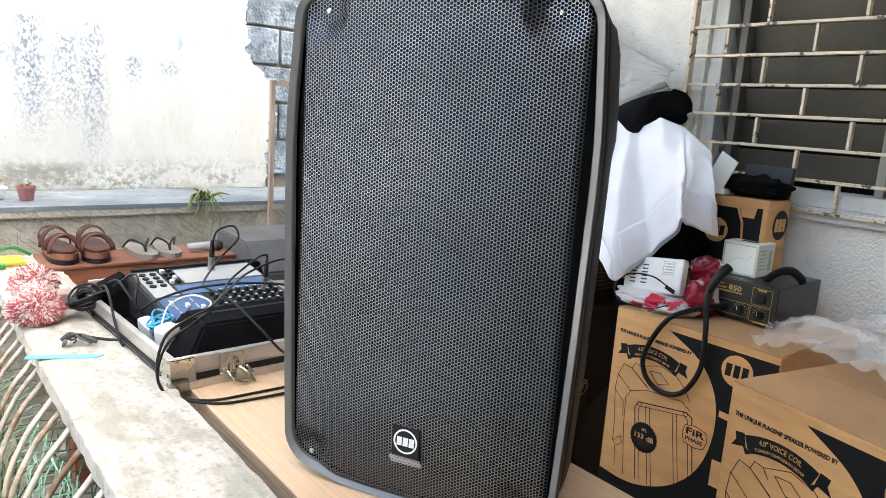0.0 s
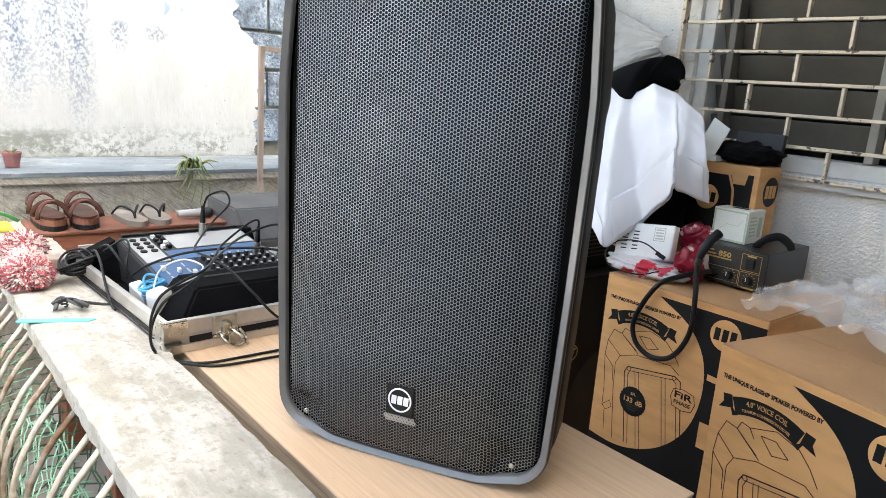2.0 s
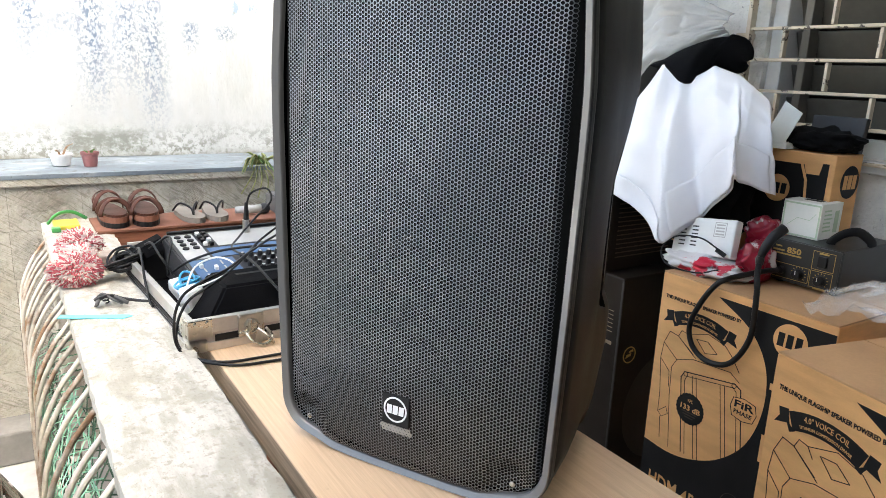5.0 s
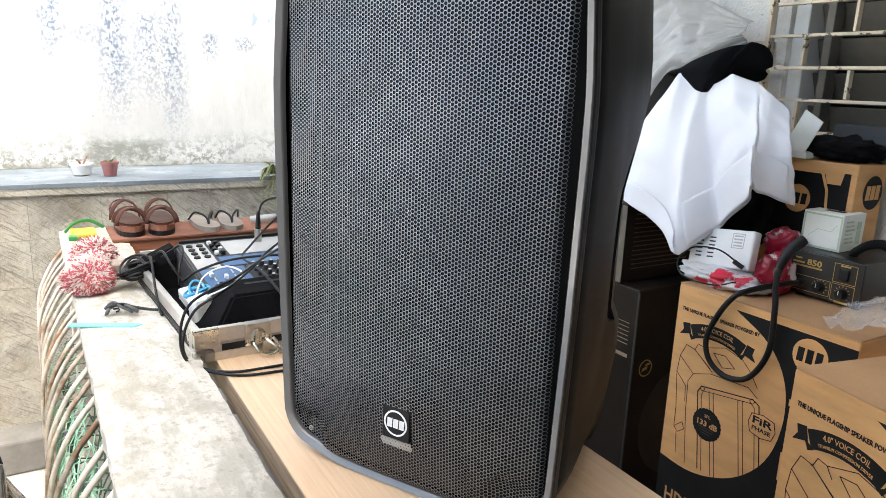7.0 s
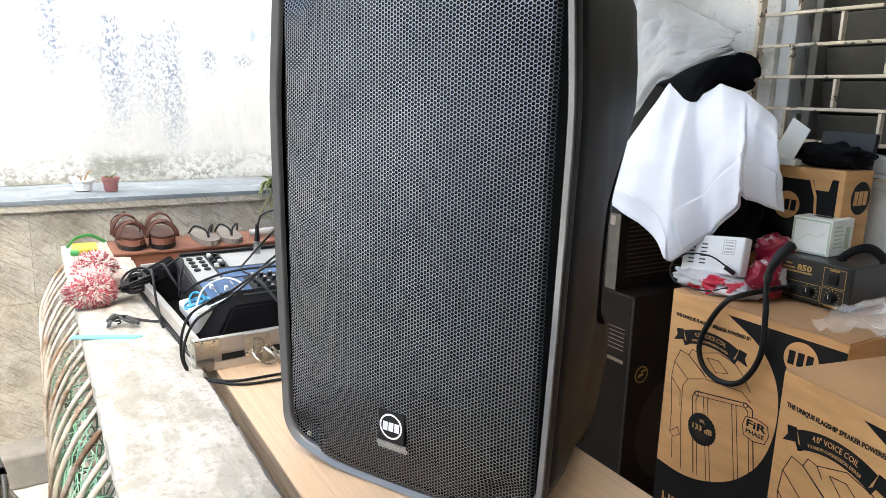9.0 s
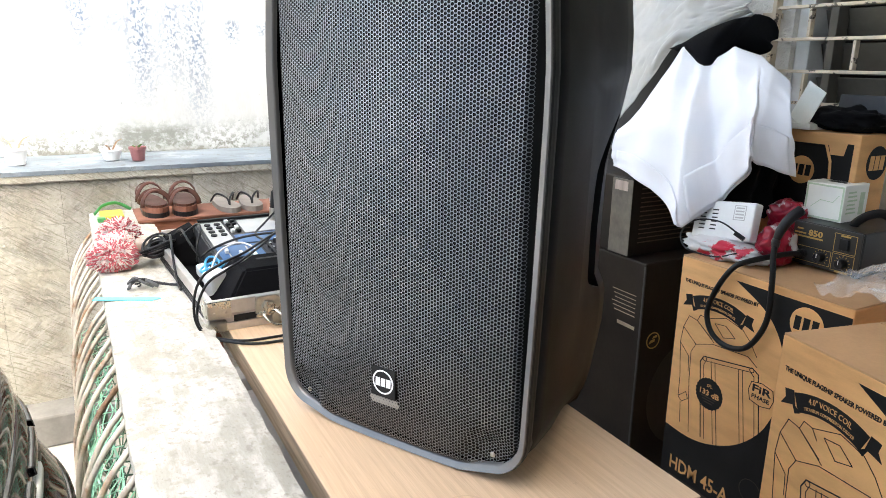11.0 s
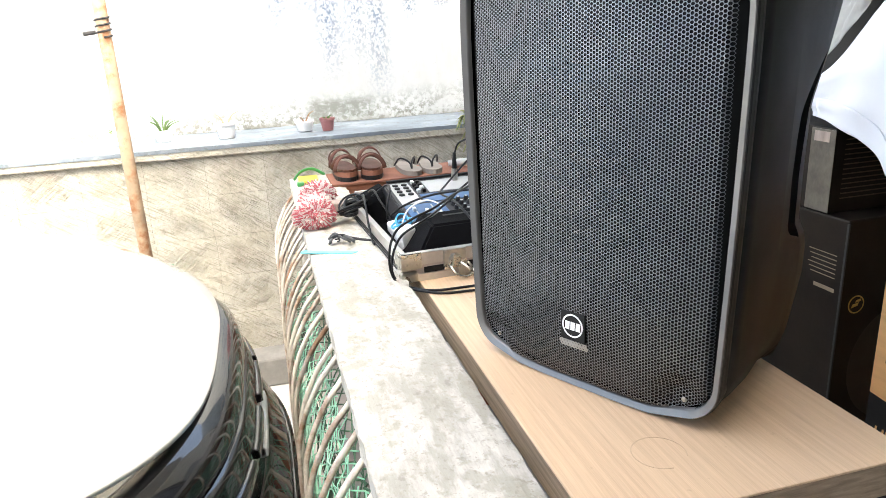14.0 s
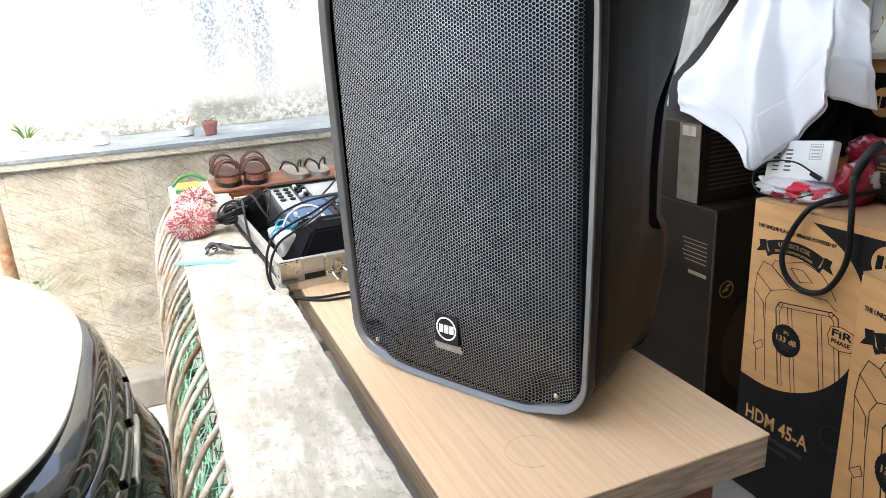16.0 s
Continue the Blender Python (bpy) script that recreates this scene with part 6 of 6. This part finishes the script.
def sole(L, W, h, bm=None):
    o = [(x, y) for x, y in foot_outline(L, W)]
    b = slab(o, 0, h)
    b.transform(Matrix(((1, 0, 0, 0), (0, 0, 1, 0), (0, 1, 0, 0), (0, 0, 0, 1))))
    bmesh.ops.bevel(b, geom=[e for e in b.edges if len(e.link_faces) == 2 and e.calc_face_angle(0) > 0.8], offset=0.003, segments=2, affect="EDGES")
    return b


def sandal(m):
    s = thing("sandal", "brown leather strap sandal on the timber beam", "sandal", m, group="pair of sandals")
    part("sole", sole(0.245, 0.100, 0.016), RUBBER, s, "dark worn outsole")
    part("midsole", sole(0.243, 0.098, 0.018), SOLE, s, m=pose(0.001, 0, 0.0163))
    part("footbed", sole(0.235, 0.088, 0.008), LEATHER, s, m=pose(0.005, 0, 0.0346))
    for x0, x1, h in ((0.140, 0.200, 0.050), (0.205, 0.150, 0.052), (0.10, 0.075, 0.064)):
        pts = [(x0 + (x1 - x0) * k / 10, -0.047 * math.cos(math.pi * k / 10), 0.034 + h * math.sin(math.pi * k / 10)) for k in range(11)]
        part("strap", tube(pts, 0.0085, 8, flat=0.3), LEATHER, s, smooth=True)
    pts = [(0.075 - 0.065 * math.sin(math.pi * k / 10), -0.043 * math.cos(math.pi * k / 10), 0.060 + 0.026 * math.sin(math.pi * k / 10)) for k in range(11)]
    part("heel_strap", tube(pts, 0.0065, 8, flat=0.35), LEATHER, s, smooth=True)
    return s


def flipflop(m):
    s = thing("flip_flop", "grey rubber flip-flop with thin black straps", "flip-flop", m, group="pair of flip-flops")
    part("sole", sole(0.24, 0.088, 0.018), FLIP, s)
    for sg in (-1, 1):
        pts = smooth_path([(0.180, 0.0, 0.018), (0.165, sg * 0.006, 0.042), (0.125, sg * 0.030, 0.052), (0.075, sg * 0.040, 0.018)], 6)
        part("strap", tube(pts, 0.0036, 7), RUBBER, s, smooth=True)
    return s


sandal(pose(-1.87, -0.152, SHZ, 0, 0, 4))
sandal(pose(-1.86, -0.030, SHZ, 0, 0, -5))
flipflop(pose(-1.85, 0.090, SHZ, 0, 0, 5))
flipflop(pose(-1.85, 0.195, SHZ, 0, 0, -3))
t = thing("microphone", "grey handheld microphone lying on the beam", "microphone", pose(-1.70, 0.258, SHZ + 0.019, 0, 0, 10))
part("handle", tube([(0, 0.0, 0), (0.01, 0.05, 0), (0.02, 0.09, 0)], 0.016, 12, taper=lambda k: 0.75 + 0.3 * k), MIXGREY, t, smooth=True)
part("head", lathe([(0.016, 0), (0.019, 0.012), (0.017, 0.028), (0.008, 0.035)], 14, m=Matrix.Translation((0.02, 0.088, 0)) @ Matrix.Rotation(radians(-90), 4, "X")), GREYVINYL, t, smooth=True)

t = thing("grey_case", "dark grey vinyl-covered case with a white edge on the beam", "case", pose(-1.44, 0.40, 0.0))
b = slab([(-0.36, 0.778), (-0.17, 0.778), (-0.17, 0.690), (-0.02, 0.680), (0.0, 0.695), (0.0, 0.74), (-0.10, 0.835), (-0.36, 0.842)], 0.0, 0.55)
bmesh.ops.bevel(b, geom=b.edges[:], offset=0.006, segments=2, affect="EDGES")
part("shell", b, CASEGREY, t)
part("edge_strip", box(0.0, 0.02, 0.690, 0.004, 0.53, 0.712), WHITEPLASTIC, t)
for y in (0.05, 0.46):
    part("support_block", box(-0.14, y, 0.0, -0.06, y + 0.06, 0.682, 0.003), REDWOOD, t)


# ---------------------------------------------------------------- sill pots and plants
def pot(y, material, r, h, label, seed, leaves=7, spread=0.05, height=0.07, leafmat=None, x=-2.53):
    t = thing("plant_pot", label, "plant pot", pose(x, y, SZ + 0.001))
    part("pot", lathe([(r * 0.72, 0), (r * 0.95, h * 0.8), (r * 1.05, h * 0.82), (r * 1.05, h), (r * 0.92, h), (r * 0.86, h * 0.8), (0.001, h * 0.8)], 20), material, t, smooth=False)
    rnd = random.Random(seed)
    for k in range(leaves):
        a = rnd.uniform(0, 6.28)
        s, hh = rnd.uniform(0.4, 1) * spread, rnd.uniform(0.5, 1) * height
        p = [(0.2 * r * math.cos(a), 0.2 * r * math.sin(a), h * 0.8), (s * 0.5 * math.cos(a), s * 0.5 * math.sin(a), h * 0.8 + hh * 0.7), (s * math.cos(a), s * math.sin(a), h * 0.8 + hh)]
        part("leaf", tube(smooth_path(p, 4), 0.006, 6, flat=0.4, taper=lambda q: 1.1 - 0.9 * q), leafmat or LEAF, t, smooth=True)


pot(-0.112, POTRED, 0.036, 0.062, "small pink clay pot on the sill", 1, 4, 0.03, 0.03, x=-2.59)
pot(-0.219, POTWHITE, 0.046, 0.050, "low white pot with a thin twig on the sill", 2, 2, 0.10, 0.07, RUST, x=-2.65)
pot(-0.592, POTWHITE, 0.048, 0.075, "white pot with a bent twig on the sill", 3, 2, 0.09, 0.09, RUST, x=-2.63)
pot(-0.885, POTWHITE, 0.046, 0.055, "white pot with a small green plant on the sill", 4, 16, 0.095, 0.085, x=-2.69)
pot(-1.11, POTWHITE, 0.046, 0.060, "small white pot beside the rusty pole", 5, 4, 0.03, 0.03, x=-2.69)


def tuft():
    t = thing("grass_tuft", "pale green weed growing over the sill edge", "weed", pose(-2.45, 0.585, SZ + 0.002))
    rnd = random.Random(12)
    for k in range(26):
        a = rnd.uniform(-1.5, 1.5)
        s = rnd.uniform(0.05, 0.115)
        up = rnd.uniform(0.015, 0.06)
        p = [(0.0, 0.03 * rnd.uniform(-1, 1), 0.0), (0.03, s * 0.55 * math.sin(a), up), (0.04 + 0.04 * rnd.random(), s * math.sin(a), up - rnd.uniform(0.0, 0.07))]
        part("blade", tube(smooth_path(p, 4), 0.0085, 5, flat=0.25, taper=lambda q: 0.5 + 1.8 * q * (1 - q) - 0.4 * q), LEAFPALE if k % 3 else LEAF, t, smooth=True)
    for k in range(5):
        y = -0.06 + 0.03 * k
        part("runner", tube(smooth_path([(0.02, y * 0.3, 0.0), (0.04, y, -0.07), (0.035, y * 1.3 - 0.02, -0.13 - 0.012 * k)], 5), 0.003, 5), LEAFPALE, t)


tuft()


def pole_weed():
    """Tall thin weed at the foot of the rusty pole, leaves bunched at the top."""
    t = thing("tall_weed", "thin pale green weed beside the rusty pole", "weed", pose(-2.20, -0.915, GZ))
    rnd = random.Random(31)
    for k in range(5):
        a = rnd.uniform(0, 6.28)
        tip = Vector((0.035 * math.cos(a), 0.045 * math.sin(a), rnd.uniform(0.60, 0.70)))
        stem = smooth_path([(0.006 * math.cos(a), 0.006 * math.sin(a), 0.0), tuple(tip * 0.55), tuple(tip)], 5)
        st = part("stem", tube(stem, 0.0022, 5), LEAFPALE, t, smooth=True)
        for i in range(6):
            q = stem[-1 - i // 2]
            b = rnd.uniform(0, 6.28)
            d = Vector((math.cos(b), math.sin(b), rnd.uniform(0.1, 0.8)))
            part("leaf", tube(smooth_path([q, q + d * 0.02, q + d * 0.042], 3), 0.0075, 6, flat=0.25, taper=lambda v: 0.3 + 2.6 * v * (1 - v)), LEAFTEAL, st, smooth=True)


pole_weed()

# poles
t = thing("rusty_pole", "rusty steel pipe post with a wire tie", "pole", pose(-2.10, -0.955, GZ))
part("pipe", tube([(0, 0, 0), (0.002, 0, 1.2), (0, 0, 3.2)], 0.0245, 16), RUST, t, smooth=True)
part("wire_tie", tube([(0.027 * math.cos(k * 0.7), 0.027 * math.sin(k * 0.7), 1.66 + 0.0025 * k) for k in range(32)], 0.004, 6), GREYVINYL, t)
part("wire_tie", tube([(0.0, -0.03, 1.68), (0.02, -0.07, 1.675)], 0.008, 6), GREYVINYL, t)
t = thing("timber_frame", "thin pale timber upright with a short crosspiece", "post", pose(-2.40, 0.893, 0))
part("upright", box(-0.010, -0.012, GZ + 0.155, 0.012, 0.012, 1.425, 0.002), PALEWOOD, t)
part("crosspiece", box(-0.010, 0.0145, 1.400, 0.016, 0.40, 1.424, 0.002), PALEWOOD, t)


# ---------------------------------------------------------------- car at the ledge
def car():
    c = thing("car", "white car with gloss black front, nose toward the ledge", "car", pose(-0.45, -0.56, GZ))
    HW = 0.84

    def nose(dx):
        return -1.22 * abs(dx) ** 3.1

    def row(inset, z, front=0.0, n=40):
        out = []
        for k in range(n + 1):
            q = -1 + 2 * k / n
            dx = HW * math.copysign(abs(q) ** 0.85, q)
            out.append((dx * (1 - inset), nose(dx) * (1 - inset * 0.6) + front, z))
        return out
    H0 = 0.72 - GZ

    def bonnet(u, v):
        q = -1 + 2 * u
        dx = HW * math.copysign(abs(q) ** 0.85, q)
        y0 = nose(dx)
        y = y0 + (-1.45 - y0) * v
        z = H0 + 0.16 * (1 - (1 - min(1, (-y) / 1.1)) ** 2) - 0.035 * abs(q) ** 3 + 0.012 * min(1, v * 8)
        return (dx * (1 - 0.02 * v), y, z)
    bm = sheet(48, 24, bonnet, 0.0)
    r = bmesh.ops.extrude_face_region(bm, geom=bm.faces[:])
    bmesh.ops.translate(bm, verts=[g for g in r["geom"] if isinstance(g, bmesh.types.BMVert)], vec=(0, 0, -0.009))
    part("bonnet", bm, CARWHITE, c, "clean white bonnet", smooth=True)

    def skin(levels, nm, material, label="", a0=0.0, a1=1.0):
        def fn(u, v):
            z, off = levels[round(v * (len(levels) - 1))]
            q = -1 + 2 * (a0 + (a1 - a0) * u)
            dx = HW * math.copysign(abs(q) ** 0.85, q)
            nx, ny = -1.22 * 3.1 * abs(dx) ** 2.1 * math.copysign(1, dx), -1.0
            ln = math.hypot(nx, ny)
            return (dx - nx / ln * off, nose(dx) - ny / ln * off, z - 0.035 * abs(q) ** 3)
        return part(nm, sheet(48, len(levels) - 1, fn, 0.004), material, c, label, smooth=True)
    skin([(H0 - 0.012, -0.060), (H0 - 0.011, -0.004), (H0 - 0.016, 0.012), (H0 - 0.040, 0.034), (H0 - 0.062, 0.042), (H0 - 0.076, 0.040)], "grille_top", CARBLACK, "gloss black band under the bonnet")
    skin([(H0 - 0.078, 0.034), (H0 - 0.10, 0.050), (H0 - 0.15, 0.062), (H0 - 0.20, 0.066)], "front_panel", CARBLACK)
    # White colour stands for the bright reflection on chrome.
    skin([(H0 - 0.166, 0.060), (H0 - 0.169, 0.071), (H0 - 0.186, 0.074), (H0 - 0.190, 0.064)], "chrome_strip", WHITEPLASTIC, "trim strip coloured white for the shine of chrome", 0.46, 0.555)
    skin([(H0 - 0.196, 0.064), (H0 - 0.225, 0.080), (H0 - 0.27, 0.104), (H0 - 0.34, 0.117), (H0 - 0.50, 0.110), (H0 - 0.66, 0.08), (H0 - 0.80, 0.01)], "bumper", CARBLACK, "gloss black bumper")
    for a0, a1 in ((0.06, 0.26), (0.74, 0.94)):
        skin([(H0 - 0.080, 0.040), (H0 - 0.10, 0.056), (H0 - 0.15, 0.071), (H0 - 0.190, 0.076)], "headlamp", LENS, "clear headlamp", a0, a1)
    skin([(H0 - 0.30, 0.108), (H0 - 0.305, 0.121), (H0 - 0.325, 0.122), (H0 - 0.335, 0.112)], "bumper_lip", CARBLACK, "", 0.30, 0.70)
    for a0, a1 in ((0.10, 0.28), (0.72, 0.90)):
        skin([(H0 - 0.34, 0.112), (H0 - 0.36, 0.121), (H0 - 0.44, 0.119), (H0 - 0.46, 0.108)], "fog_lamp_bezel", CARBLACK, "", a0, a1)
        skin([(H0 - 0.30, 0.110), (H0 - 0.305, 0.119), (H0 - 0.325, 0.120), (H0 - 0.33, 0.112)], "indicator", RUST, "amber indicator strip", a0, a1)
    for a0 in (0.33, 0.42, 0.51, 0.60):
        skin([(H0 - 0.130, 0.054), (H0 - 0.133, 0.066), (H0 - 0.148, 0.069), (H0 - 0.152, 0.060)], "grille_fin", CARBLACK, "", a0, a0 + 0.075)
    # body, cabin and wheels behind
    part("body", box(-0.82, -4.0, 0.20, 0.82, -1.0, H0 - 0.06, 0.06), CARWHITE, c, smooth=False)
    b = box(-0.74, -3.5, H0 - 0.07, 0.74, -1.5, H0 + 0.50, 0.10)
    for v in b.verts:
        if v.co.z > H0 + 0.2:
            v.co.x *= 0.82
            v.co.y = -2.5 + (v.co.y + 2.5) * 0.70
    part("cabin", b, CARGLASS, c)
    part("roof", box(-0.58, -3.15, H0 + 0.495, 0.58, -1.85, H0 + 0.53, 0.015), CARWHITE, c)
    for x in (-0.74, 0.74):
        for y in (-0.75, -3.2):
            w = part("wheel", lathe([(0.20, -0.09), (0.31, -0.095), (0.325, -0.05), (0.325, 0.05), (0.31, 0.095), (0.20, 0.09)], 32, m=Matrix.Translation((x, y, 0.326)) @ Matrix.Rotation(radians(90), 4, "Y")), TYRE, c)
            part("rim", lathe([(0.05, -0.097), (0.19, -0.098), (0.195, 0.098), (0.05, 0.097)], 24, m=Matrix.Translation((x, y, 0.326)) @ Matrix.Rotation(radians(90), 4, "Y")), ALU, w)


car()

# ---------------------------------------------------------------- pieces of the boundary wall
rnd = random.Random(21)
slabs = []
for v in range(4):
    b = box(0, 0.0006, 0.0006, 0.010, 0.2654, 0.1994, 0.0008, seg=1)
    for k in range(150):
        o = rnd.uniform(0.02, 0.20)
        ln = rnd.uniform(0.05, 0.16)
        a = radians(38) if v == 3 else radians(-36 - 3 * v)
        ya, za = rnd.uniform(0.01, 0.2), rnd.uniform(0.01, 0.19)
        yb, zb = ya + ln * math.cos(a), za + ln * math.sin(a)
        if not (0.012 < yb < 0.252 and 0.012 < zb < 0.188):
            continue
        nx, nz = -math.sin(a) * 0.0016, math.cos(a) * 0.0016
        vs = [b.verts.new(p) for p in ((0.0102, ya - nx, za - nz), (0.0102, yb - nx, zb - nz), (0.0138, (ya + yb) / 2, (za + zb) / 2), (0.0102, yb + nx, zb + nz), (0.0102, ya + nx, za + nz))]
        b.faces.new((vs[0], vs[1], vs[2]))
        b.faces.new((vs[1], vs[3], vs[2]))
        b.faces.new((vs[3], vs[4], vs[2]))
        b.faces.new((vs[4], vs[0], vs[2]))
    me = bpy.data.meshes.new("scored_slab")
    b.to_mesh(me)
    b.free()
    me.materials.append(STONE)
    slabs.append(me)
for j in range(6):
    for i in range(19):
        y, z = -3.1 + 0.266 * i + 0.004 * (j % 2), GZ - 0.055 + 0.2 * j - 0.0
        if z + 0.2 > SZ + 0.05:
            continue
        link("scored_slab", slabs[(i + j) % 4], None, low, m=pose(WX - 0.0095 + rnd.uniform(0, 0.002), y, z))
bl = []
for v in range(3):
    b = box(0, 0.006, 0.006, 0.024, 0.394, 0.190, 0.005, seg=1)
    for q in b.verts:
        q.co += Vector((rnd.uniform(-0.003, 0.003), rnd.uniform(-0.003, 0.003), rnd.uniform(-0.003, 0.003)))
    me = bpy.data.meshes.new("hollow_block")
    b.to_mesh(me)
    b.free()
    me.materials.append(BLOCK)
    bl.append(me)
for j in range(10):
    for i in range(4):
        link("hollow_block", bl[(i + j) % 3], None, upper, m=pose(UX - 0.036, 0.57 + 0.4 * i + (0.2 if j % 2 else 0), SZ + 0.07 + 0.2 * j))
